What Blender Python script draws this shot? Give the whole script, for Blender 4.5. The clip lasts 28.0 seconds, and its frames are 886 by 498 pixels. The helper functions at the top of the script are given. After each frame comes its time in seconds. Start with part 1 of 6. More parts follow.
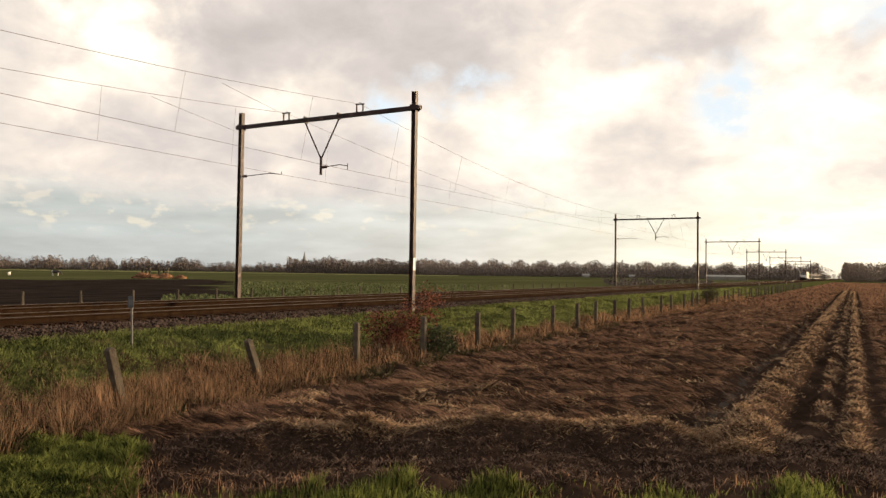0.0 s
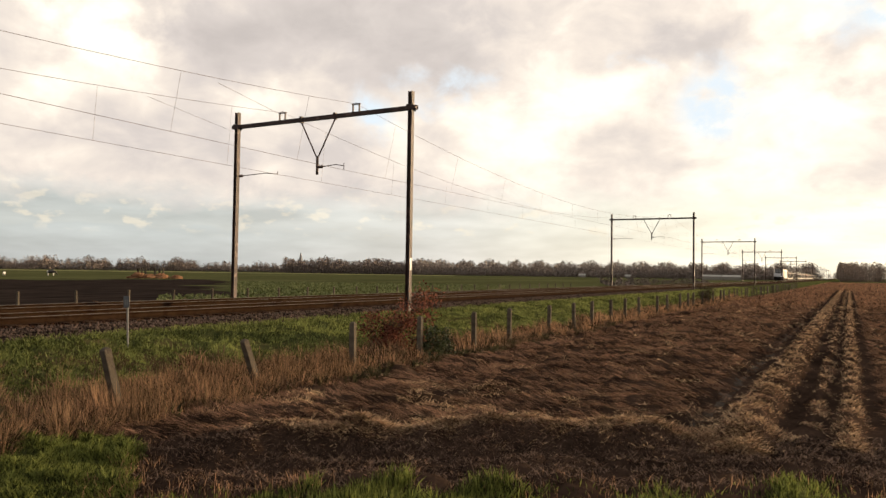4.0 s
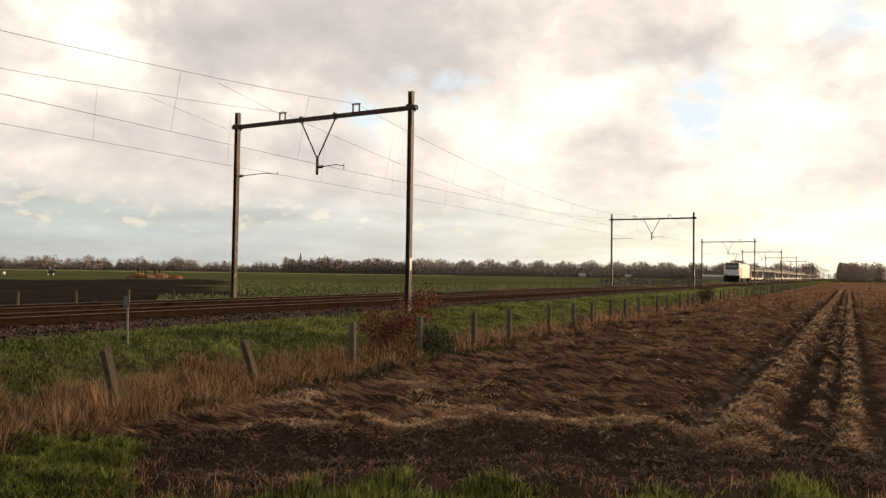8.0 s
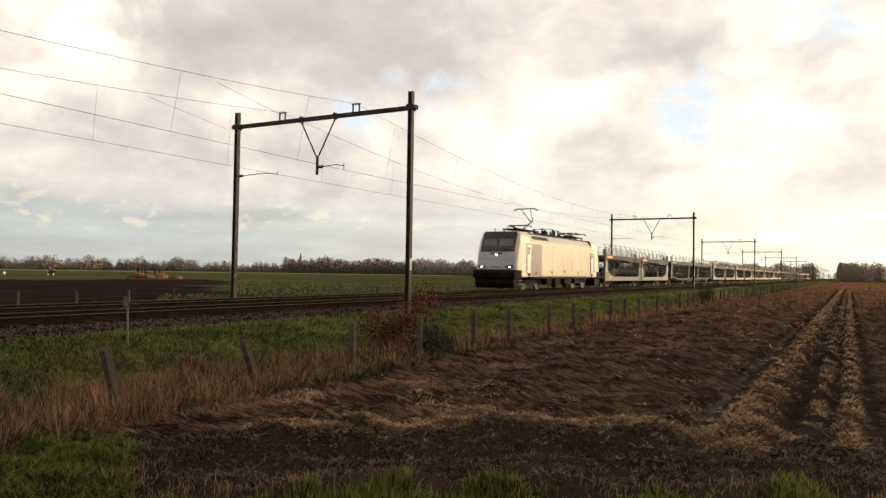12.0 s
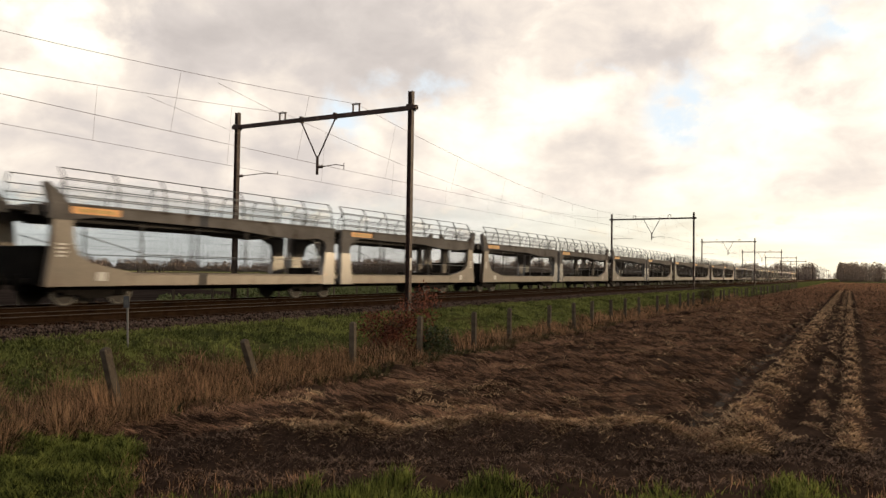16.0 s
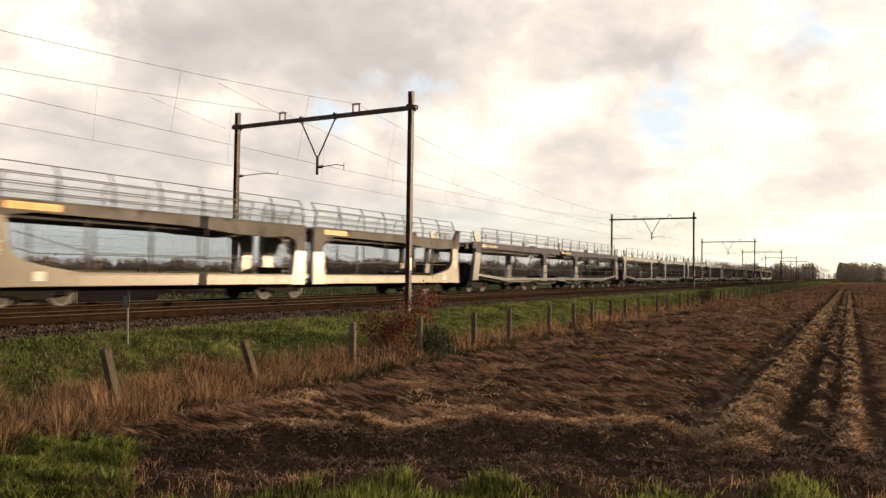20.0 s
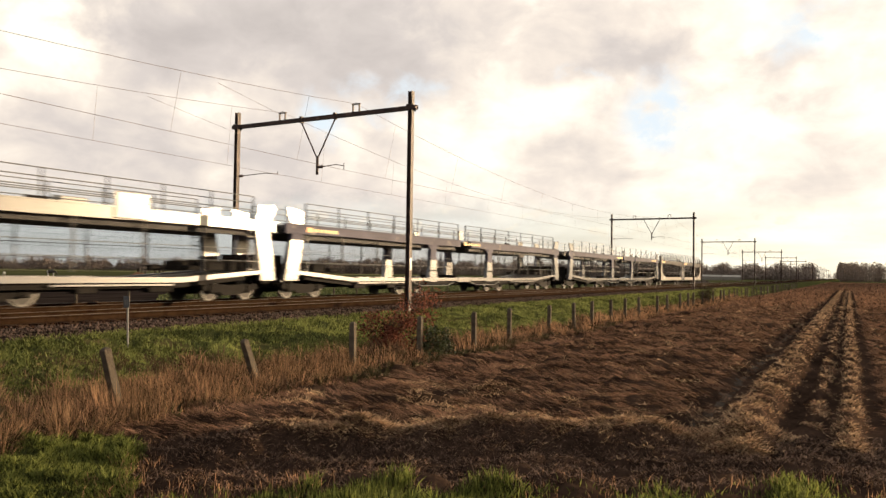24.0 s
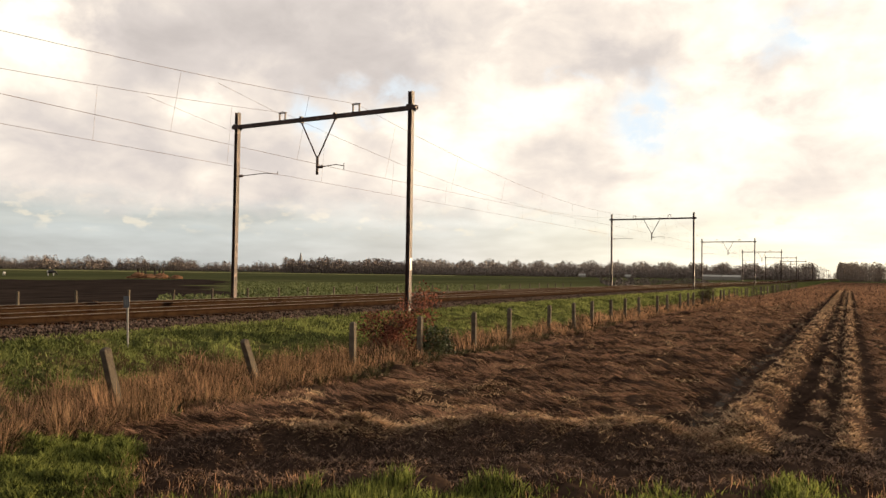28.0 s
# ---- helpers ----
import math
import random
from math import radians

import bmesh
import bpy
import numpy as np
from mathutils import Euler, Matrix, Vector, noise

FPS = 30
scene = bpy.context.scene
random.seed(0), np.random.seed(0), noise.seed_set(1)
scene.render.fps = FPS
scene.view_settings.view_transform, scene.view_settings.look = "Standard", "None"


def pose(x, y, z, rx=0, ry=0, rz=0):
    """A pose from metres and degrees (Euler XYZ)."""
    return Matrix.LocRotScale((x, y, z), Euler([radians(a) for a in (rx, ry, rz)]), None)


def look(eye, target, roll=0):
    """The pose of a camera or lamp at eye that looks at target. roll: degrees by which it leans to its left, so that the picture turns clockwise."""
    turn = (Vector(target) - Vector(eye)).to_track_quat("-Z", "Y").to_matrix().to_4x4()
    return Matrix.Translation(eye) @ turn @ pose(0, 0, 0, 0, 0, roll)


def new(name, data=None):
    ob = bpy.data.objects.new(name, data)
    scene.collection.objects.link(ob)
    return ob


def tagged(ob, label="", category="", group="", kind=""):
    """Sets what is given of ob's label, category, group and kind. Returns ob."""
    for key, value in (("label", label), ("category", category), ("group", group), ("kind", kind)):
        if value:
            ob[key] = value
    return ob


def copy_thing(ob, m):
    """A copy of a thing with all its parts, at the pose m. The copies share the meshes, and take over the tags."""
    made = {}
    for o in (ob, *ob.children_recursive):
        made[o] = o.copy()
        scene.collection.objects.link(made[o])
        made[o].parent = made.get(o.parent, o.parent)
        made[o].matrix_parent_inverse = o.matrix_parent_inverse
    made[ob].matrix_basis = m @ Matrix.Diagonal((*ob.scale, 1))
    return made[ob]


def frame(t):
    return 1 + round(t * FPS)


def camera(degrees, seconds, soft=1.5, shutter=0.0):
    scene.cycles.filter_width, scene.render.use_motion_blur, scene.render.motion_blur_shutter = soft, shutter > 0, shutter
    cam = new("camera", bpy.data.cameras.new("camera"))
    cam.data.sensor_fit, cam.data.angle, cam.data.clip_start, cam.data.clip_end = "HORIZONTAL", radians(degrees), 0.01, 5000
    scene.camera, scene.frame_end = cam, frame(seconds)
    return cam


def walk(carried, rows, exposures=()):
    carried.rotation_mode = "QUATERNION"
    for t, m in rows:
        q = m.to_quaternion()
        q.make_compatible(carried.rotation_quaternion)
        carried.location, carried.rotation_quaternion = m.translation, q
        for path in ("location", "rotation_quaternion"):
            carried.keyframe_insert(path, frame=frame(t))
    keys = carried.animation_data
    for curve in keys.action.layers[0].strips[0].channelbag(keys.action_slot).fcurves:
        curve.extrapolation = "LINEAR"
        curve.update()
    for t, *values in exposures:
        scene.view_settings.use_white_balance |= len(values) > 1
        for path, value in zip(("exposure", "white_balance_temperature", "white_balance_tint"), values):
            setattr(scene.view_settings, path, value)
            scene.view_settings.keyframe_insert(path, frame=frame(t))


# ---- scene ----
# Plan: x to the right of the line, y along the railway (away), z up; field at z = 0, top of rail at z = RAIL.
RAIL = 1.10
EYE = (0.0, 0.0, 2.23)
TURN, TILT, LEAN = 28.952, 1.84, 0.829
MID = -18.851                      # middle between the two tracks
NEAR_TRACK, FAR_TRACK = -16.966, -20.736
SPEED = 28.2                       # train, metres a second
GANTRY_Y, GANTRY_STEP = 23.449, 57.604
POST_R, POST_L = -14.434, -23.266

cam = camera(62.18, 28.0, soft=1.4, shutter=0.28)


def aim(extra):
    a, b = radians(TURN + extra), radians(TILT)
    way = Vector((-math.sin(a) * math.cos(b), math.cos(a) * math.cos(b), math.sin(b)))
    return look(EYE, Vector(EYE) + way * 10, LEAN)


walk(cam, [(0.0, aim(0.286)), (0.5, aim(0.228)), (1.0, aim(0.167)), (1.5, aim(0.115)), (2.0, aim(0.083)), (2.5, aim(0.057)),
           (3.0, aim(0.03)), (3.5, aim(0.005)), (4.0, aim(0)), (12.0, aim(0)), (20.0, aim(0)), (28.0, aim(0))],
     [(0.0, 1.4), (28.0, 1.4)])

# ---- light ----
SUN_AZ, SUN_EL = 41.0, 9.0         # degrees clockwise from +y, degrees above the horizon
world = bpy.data.worlds.new("world")
scene.world = world
world.use_nodes = True
wn, wl = world.node_tree.nodes, world.node_tree.links
sky = wn.new("ShaderNodeTexSky")
sky.sky_type = "NISHITA"
sky.sun_disc = False
sky.sun_elevation, sky.sun_rotation = radians(SUN_EL), radians(SUN_AZ)
sky.dust_density = 1.0
wl.new(sky.outputs[0], wn["Background"].inputs["Color"])
wn["Background"].inputs["Strength"].default_value = 0.06


def low_haze():
    """A bank of thin bright cloud low over the horizon, warm and brighter towards the sun, mixed over the clear sky."""
    tc = wn.new("ShaderNodeTexCoord")
    dot = wn.new("ShaderNodeVectorMath")
    dot.operation = "DOT_PRODUCT"
    wl.new(tc.outputs["Generated"], dot.inputs[0])
    dot.inputs[1].default_value = (math.sin(radians(SUN_AZ)), math.cos(radians(SUN_AZ)), 0)
    towards = wn.new("ShaderNodeValToRGB")
    e = towards.color_ramp.elements
    e.new(0.5), e.new(0.75)
    for el, (p, c) in zip(e, ((0.0, (0.250, 0.257, 0.251)), (0.35, (0.312, 0.302, 0.284)), (0.58, (0.42, 0.395, 0.335)), (0.9, (0.60, 0.54, 0.42)))):
        el.position, el.color = p, (*c, 1)
    wl.new(dot.outputs["Value"], towards.inputs[0])
    mp = wn.new("ShaderNodeMapping")
    mp.inputs["Scale"].default_value = (1, 1, 5)
    wl.new(tc.outputs["Generated"], mp.inputs[0])
    puffs = wn.new("ShaderNodeTexNoise")
    puffs.inputs["Scale"].default_value, puffs.inputs["Detail"].default_value = 7, 7
    wl.new(mp.outputs[0], puffs.inputs["Vector"])
    pr = wn.new("ShaderNodeMapRange")
    pr.inputs["From Min"].default_value, pr.inputs["From Max"].default_value = 0.35, 0.68
    pr.inputs["To Min"].default_value, pr.inputs["To Max"].default_value = 0.86, 1.18
    wl.new(puffs.outputs[0], pr.inputs["Value"])
    # small cream cumulus heads above the haze
    mp2 = wn.new("ShaderNodeMapping")
    mp2.inputs["Scale"].default_value = (1, 1, 2.2)
    wl.new(tc.outputs["Generated"], mp2.inputs[0])
    heads = wn.new("ShaderNodeTexNoise")
    heads.inputs["Scale"].default_value, heads.inputs["Detail"].default_value = 34, 6
    wl.new(mp2.outputs[0], heads.inputs["Vector"])
    hr = wn.new("ShaderNodeMapRange")
    hr.inputs["From Min"].default_value, hr.inputs["From Max"].default_value = 0.56, 0.66
    wl.new(heads.outputs[0], hr.inputs["Value"])
    sepz = wn.new("ShaderNodeSeparateXYZ")
    wl.new(tc.outputs["Generated"], sepz.inputs[0])
    zr = wn.new("ShaderNodeMapRange")
    zr.interpolation_type = "SMOOTHSTEP"
    zr.inputs["From Min"].default_value, zr.inputs["From Max"].default_value, zr.inputs["To Max"].default_value = 0.040, 0.058, 0.65
    wl.new(sepz.outputs["Z"], zr.inputs["Value"])
    # a low blue-grey bank with a soft uneven top
    top = wn.new("ShaderNodeMath")
    top.operation = "MULTIPLY_ADD"
    wl.new(puffs.outputs[0], top.inputs[0])
    top.inputs[1].default_value = -0.10
    wl.new(sepz.outputs["Z"], top.inputs[2])
    bank = wn.new("ShaderNodeMapRange")
    bank.interpolation_type = "SMOOTHSTEP"
    bank.inputs["From Min"].default_value, bank.inputs["From Max"].default_value = 0.006, -0.004
    bank.inputs["To Max"].default_value = 0.35
    wl.new(top.outputs[0], bank.inputs["Value"])
    away = wn.new("ShaderNodeMapRange")
    away.inputs["From Min"].default_value, away.inputs["From Max"].default_value = 0.38, 0.05
    wl.new(dot.outputs["Value"], away.inputs["Value"])
    share = wn.new("ShaderNodeMath")
    share.operation = "MULTIPLY"
    wl.new(bank.outputs[0], share.inputs[0])
    wl.new(away.outputs[0], share.inputs[1])
    fac = wn.new("ShaderNodeMath")
    fac.operation = "MULTIPLY"
    wl.new(hr.outputs[0], fac.inputs[0])
    wl.new(zr.outputs[0], fac.inputs[1])
    cm = wn.new("ShaderNodeMix")
    cm.data_type = "RGBA"
    wl.new(fac.outputs[0], cm.inputs["Factor"])
    wl.new(towards.outputs[0], cm.inputs["A"])
    cm.inputs["B"].default_value = (0.40, 0.355, 0.29, 1)
    lowbank = wn.new("ShaderNodeMix")
    lowbank.data_type = "RGBA"
    wl.new(share.outputs[0], lowbank.inputs["Factor"])
    wl.new(cm.outputs["Result"], lowbank.inputs["A"])
    lowbank.inputs["B"].default_value = (0.196, 0.215, 0.226, 1)
    bg = wn.new("ShaderNodeBackground")
    wl.new(lowbank.outputs["Result"], bg.inputs["Color"])
    wl.new(pr.outputs[0], bg.inputs["Strength"])
    mix = wn.new("ShaderNodeMixShader")
    mix.inputs[0].default_value = 0.85
    wl.new(wn["Background"].outputs[0], mix.inputs[1])
    wl.new(bg.outputs[0], mix.inputs[2])
    wl.new(mix.outputs[0], wn["World Output"].inputs["Surface"])


low_haze()

sun = new("sun", bpy.data.lights.new("sun", "SUN"))
sun.data.energy, sun.data.angle, sun.data.color = 5.0, radians(0.6), (1.0, 0.72, 0.43)
sa, se = radians(SUN_AZ), radians(SUN_EL)
sun.matrix_world = look((0, 0, 60), Vector((0, 0, 60)) - Vector((math.sin(sa) * math.cos(se), math.cos(sa) * math.cos(se), math.sin(se))))


# ---- materials ----
def material(name, low, high, rough=0.7, metal=0.0, scale=3.0, fine=40.0, bump=0.15, island=0.0, piece=0.0, gloss=0.5, stretch=(1, 1, 1), stain=None, emit=None, thin=0.0, ior=1.5):
    """Two colours mixed by coarse and fine noise, with relief; island, piece: how far each island or object differs."""
    m = bpy.data.materials.new(name)
    m.use_nodes = True
    n, l = m.node_tree.nodes, m.node_tree.links
    b = n["Principled BSDF"]
    tc = n.new("ShaderNodeTexCoord")
    mp = n.new("ShaderNodeMapping")
    mp.inputs["Scale"].default_value = stretch
    l.new(tc.outputs["Object"], mp.inputs[0])
    big, small = n.new("ShaderNodeTexNoise"), n.new("ShaderNodeTexNoise")
    big.inputs["Scale"].default_value, small.inputs["Scale"].default_value = scale, fine
    big.inputs["Detail"].default_value, small.inputs["Detail"].default_value = 5, 3
    for t in (big, small):
        l.new(mp.outputs[0], t.inputs["Vector"])
    add = n.new("ShaderNodeMath")
    add.operation = "MULTIPLY_ADD"
    l.new(small.outputs[0], add.inputs[0])
    add.inputs[1].default_value = 0.5
    l.new(big.outputs[0], add.inputs[2])
    last = add.outputs[0]
    for amount, kind, out in ((island, "ShaderNodeNewGeometry", "Random Per Island"), (piece, "ShaderNodeObjectInfo", "Random")):
        if amount:
            src = n.new(kind)
            ma = n.new("ShaderNodeMath")
            ma.operation = "MULTIPLY_ADD"
            l.new(src.outputs[out], ma.inputs[0])
            ma.inputs[1].default_value = amount
            l.new(last, ma.inputs[2])
            sub = n.new("ShaderNodeMath")
            sub.operation = "SUBTRACT"
            l.new(ma.outputs[0], sub.inputs[0])
            sub.inputs[1].default_value = amount / 2
            last = sub.outputs[0]
    ramp = n.new("ShaderNodeValToRGB")
    ramp.color_ramp.elements[0].position, ramp.color_ramp.elements[1].position = 0.52, 0.98
    ramp.color_ramp.elements[0].color, ramp.color_ramp.elements[1].color = (*low, 1), (*high, 1)
    l.new(last, ramp.inputs[0])
    colour = ramp.outputs[0]
    if stain:
        sc, where, size = stain
        sn = n.new("ShaderNodeTexNoise")
        sn.inputs["Scale"].default_value, sn.inputs["Detail"].default_value = size, 7
        l.new(tc.outputs["Object"], sn.inputs["Vector"])
        sr = n.new("ShaderNodeValToRGB")
        sr.color_ramp.elements[0].position, sr.color_ramp.elements[1].position = where, where + 0.12
        l.new(sn.outputs[0], sr.inputs[0])
        mx = n.new("ShaderNodeMix")
        mx.data_type = "RGBA"
        l.new(sr.outputs[0], mx.inputs["Factor"])
        l.new(colour, mx.inputs["A"])
        mx.inputs["B"].default_value = (*sc, 1)
        colour = mx.outputs["Result"]
    l.new(colour, b.inputs["Base Color"])
    b.inputs["Roughness"].default_value, b.inputs["Metallic"].default_value = rough, metal
    b.inputs["Specular IOR Level"].default_value, b.inputs["IOR"].default_value = gloss, ior
    if bump:
        bp = n.new("ShaderNodeBump")
        bp.inputs["Strength"].default_value, bp.inputs["Distance"].default_value = bump, 0.02
        l.new(small.outputs[0], bp.inputs["Height"])
        l.new(bp.outputs[0], b.inputs["Normal"])
    if thin:
        # leaves and stalks let some of the light through
        tl, mix = n.new("ShaderNodeBsdfTranslucent"), n.new("ShaderNodeMixShader")
        l.new(colour, tl.inputs["Color"])
        mix.inputs[0].default_value = thin
        l.new(b.outputs[0], mix.inputs[1])
        l.new(tl.outputs[0], mix.inputs[2])
        l.new(mix.outputs[0], n["Material Output"].inputs["Surface"])
    if emit:
        b.inputs["Emission Color"].default_value, b.inputs["Emission Strength"].default_value = (*emit[0], 1), emit[1]
    return m


SOIL = material("soil_with_straw", (0.0100, 0.0066, 0.0049), (0.0464, 0.0305, 0.0227), 0.95, 0, 0.8, 14, 0.9, stain=((0.024, 0.016, 0.012), 0.56, 2.7), gloss=0.0)
# Pale tone stands in for the sky's sheen on the damp wheel track.
TRACK_SHEEN = material("damp_track_sheen", (0.0210, 0.0175, 0.0147), (0.0700, 0.0570, 0.0460), 0.9, 0, 1.2, 9, 0.9, gloss=0.02)
CHAFF = material("shade_dark_chaff", (0.0060, 0.0040, 0.0030), (0.150, 0.100, 0.074), 0.9, 0, 1.0, 6, 0, island=1.1, gloss=0.05)
WITHERED = material("withered_grass", (0.0240, 0.0152, 0.0096), (0.1500, 0.0980, 0.0640), 0.9, 0, 0.9, 6, 0, island=0.7, gloss=0.05, thin=0.3)
GRASS_SOIL = material("turf", (0.0152, 0.0188, 0.0071), (0.0619, 0.0696, 0.0268), 0.95, 0, 0.7, 18, 0.8, stain=((0.05, 0.038, 0.020), 0.57, 0.35), gloss=0.0)
PLOUGHED = material("ploughed_soil", (0.0070, 0.0058, 0.0054), (0.0270, 0.0212, 0.0190), 0.95, 0, 0.5, 2.2, 1.0, stretch=(1, 0.35, 1), gloss=0.0)
MEADOW = material("far_meadow", (0.0250, 0.0294, 0.0132), (0.0630, 0.0677, 0.0316), 0.95, 0, 0.05, 1.2, 0.5, stretch=(1, 0.3, 1), gloss=0.0)
BALLAST = material("ballast_bed", (0.0087, 0.0062, 0.0051), (0.0385, 0.0284, 0.0225), 0.95, 0, 2.5, 22, 1.0, gloss=0.0)
STONE = material("ballast_stone", (0.0065, 0.0046, 0.0040), (0.078, 0.054, 0.044), 0.9, 0, 3, 30, 0.3, island=0.9, gloss=0.06)
RUSTY_STONE = material("rusty_ballast", (0.0125, 0.0066, 0.0045), (0.032, 0.0175, 0.0120), 0.95, 0, 3, 30, 0.5, island=0.7, gloss=0.0)
RUST = material("rusty_rail_steel", (0.0114, 0.0062, 0.0038), (0.0260, 0.0158, 0.0097), 0.9, 0.0, 4, 60, 0.3, gloss=0.0)
RAIL_TOP = material("worn_rail_top", (0.0206, 0.0165, 0.0135), (0.0330, 0.0270, 0.0223), 0.6, 0.2, 3, 50, 0.05)
SLEEPER = material("sleeper_timber", (0.0225, 0.0135, 0.0090), (0.0476, 0.0301, 0.0203), 0.9, 0, 3, 30, 0.5, piece=0.4, gloss=0.0)
POST_PAINT = material("gantry_paint", (0.012, 0.007, 0.006), (0.050, 0.028, 0.025), 0.55, 0.0, 2.2, 25, 0.2, stain=((0.10, 0.062, 0.055), 0.57, 4.0), gloss=0.2)
WIRE = material("wire_copper", (0.07, 0.055, 0.048), (0.14, 0.11, 0.095), 0.6, 0.4, 2, 20, 0)
INSULATOR = material("insulator_glaze", (0.05, 0.03, 0.025), (0.09, 0.055, 0.045), 0.3, 0, 5, 40, 0)
WHITE_PLATE = material("white_plate", (0.3255, 0.3202, 0.3045), (0.4200, 0.4148, 0.3990), 0.5, 0, 4, 40, 0.05)
CONCRETE = material("weathered_concrete", (0.0260, 0.0215, 0.0170), (0.088, 0.073, 0.057), 0.92, 0, 5.5, 45, 0.9, piece=0.25, stain=((0.05, 0.047, 0.035), 0.58, 6), gloss=0.06)
DRY = material("dry_grass", (0.0200, 0.0115, 0.0065), (0.330, 0.198, 0.115), 0.85, 0, 0.9, 6, 0, island=1.0, gloss=0.06, thin=0.4)
STRAW = material("pale_straw", (0.0440, 0.0270, 0.0155), (0.590, 0.415, 0.250), 0.8, 0, 1.2, 6, 0, island=0.9, gloss=0.06, thin=0.3)
TAWNY = material("tawny_grass", (0.0150, 0.0100, 0.0062), (0.275, 0.172, 0.098), 0.88, 0, 0.9, 6, 0, island=1.0, gloss=0.05, thin=0.35)
DARK_STRAW = material("dark_flattened_straw", (0.0125, 0.0068, 0.0046), (0.262, 0.152, 0.098), 0.9, 0, 0.8, 6, 0, island=0.7, gloss=0.06, thin=0.3)
BLADE = material("green_blades", (0.0180, 0.0240, 0.0074), (0.182, 0.205, 0.064), 0.8, 0, 0.8, 5, 0, island=0.5, gloss=0.06, thin=0.5)
FRONT_BLADE = material("fresh_green_blades", (0.0140, 0.0200, 0.0048), (0.152, 0.172, 0.043), 0.75, 0, 0.8, 5, 0, island=0.8, gloss=0.1, thin=0.45)
WEED = material("dark_weed_leaves", (0.016, 0.015, 0.007), (0.062, 0.055, 0.025), 0.7, 0, 1.5, 6, 0, island=0.8, gloss=0.06)
RED_LEAF = material("red_brown_leaves", (0.030, 0.010, 0.007), (0.180, 0.069, 0.045), 0.65, 0, 2, 8, 0, island=0.9, gloss=0.06, thin=0.4)
IVY = material("ivy_leaves", (0.012, 0.018, 0.008), (0.055, 0.065, 0.025), 0.45, 0, 2, 8, 0, island=0.8, gloss=0.1)
TWIG = material("twig_bark", (0.05, 0.028, 0.020), (0.12, 0.07, 0.05), 0.9, 0, 5, 40, 0.3)
# Distance haze is put into the paler base colours of the far trees.
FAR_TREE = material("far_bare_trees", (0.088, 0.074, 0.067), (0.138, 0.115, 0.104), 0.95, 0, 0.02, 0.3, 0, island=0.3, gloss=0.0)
FAR_PALE = material("haze_paled_trees", (0.140, 0.118, 0.106), (0.210, 0.178, 0.158), 0.95, 0, 0.02, 0.3, 0, island=0.3, gloss=0.0)
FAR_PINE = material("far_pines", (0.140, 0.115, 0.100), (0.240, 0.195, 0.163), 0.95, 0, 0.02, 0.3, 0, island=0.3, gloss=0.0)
PALE_FIELD = material("pale_far_field", (0.075, 0.080, 0.035), (0.16, 0.16, 0.085), 0.95, 0, 0.01, 0.2, 0, gloss=0.0)
CROP = material("crop_leaves", (0.0314, 0.0420, 0.0149), (0.1038, 0.1207, 0.0543), 0.7, 0, 0.3, 3, 0, island=0.8, gloss=0.06, thin=0.3)

SILVER = material("silver_white_paint", (0.40, 0.355, 0.285), (0.52, 0.462, 0.370), 0.30, 0.35, 0.5, 9, 0.02, stain=((0.44, 0.39, 0.33), 0.57, 0.8), gloss=0.6)
# Cab doors and sides are whiter than the body to paint sun glare.
CAB_GLARE = material("glare_whitened_cab_paint", (0.74, 0.73, 0.71), (0.84, 0.83, 0.81), 0.22, 0, 0.8, 12, 0.02, gloss=0.5)
# Front panels are greyer than the body, shade put into the colour.
FRONT_SHADE = material("shade_greyed_front_paint", (0.27, 0.28, 0.295), (0.34, 0.35, 0.365), 0.35, 0, 0.8, 12, 0.02)
GREY_PANEL = material("mid_grey_paint", (0.1409, 0.1409, 0.1409), (0.1761, 0.1761, 0.1726), 0.4, 0, 0.8, 12, 0.02)
ROOF_GREY = material("dark_roof_paint", (0.0200, 0.0200, 0.0225), (0.0480, 0.0480, 0.0520), 0.6, 0, 2, 20, 0.1, gloss=0.25)
BLACK = material("grimy_black_paint", (0.0040, 0.0036, 0.0035), (0.0130, 0.0112, 0.0100), 0.75, 0, 2, 20, 0.2, gloss=0.06)
# Lighter grey that paints the sky's reflection on the windscreens.
GLASS_SHEEN = material("painted_sky_reflection", (0.085, 0.087, 0.090), (0.120, 0.122, 0.125), 0.8, 0, 3, 30, 0)
GLASS = material("dark_window_glass", (0.010, 0.011, 0.013), (0.022, 0.024, 0.028), 0.08, 0, 2, 20, 0)
WHEEL = material("wheel_steel", (0.0080, 0.0066, 0.0056), (0.0190, 0.0155, 0.0130), 0.7, 0.1, 4, 40, 0.1)
WHEEL_FACE = material("bright_wheel_face", (0.0987, 0.0943, 0.0878), (0.1447, 0.1404, 0.1317), 0.4, 0.3, 4, 40, 0.05)
LAMP_ON = material("lit_headlight", (0.9, 0.9, 0.85), (1, 1, 0.95), 0.3, 0, 3, 9, 0, emit=((1.0, 0.96, 0.88), 3.0))
BEIGE = material("beige_wagon_paint", (0.050, 0.036, 0.026), (0.112, 0.086, 0.062), 0.36, 0, 0.9, 14, 0.05, piece=0.15, stain=((0.055, 0.033, 0.022), 0.54, 1.3), gloss=0.6)
DECK_GREY = material("grey_deck_steel", (0.070, 0.063, 0.059), (0.135, 0.125, 0.117), 0.7, 0, 0.9, 14, 0.1, piece=0.1, stain=((0.05, 0.037, 0.03), 0.61, 1.5), gloss=0.05)
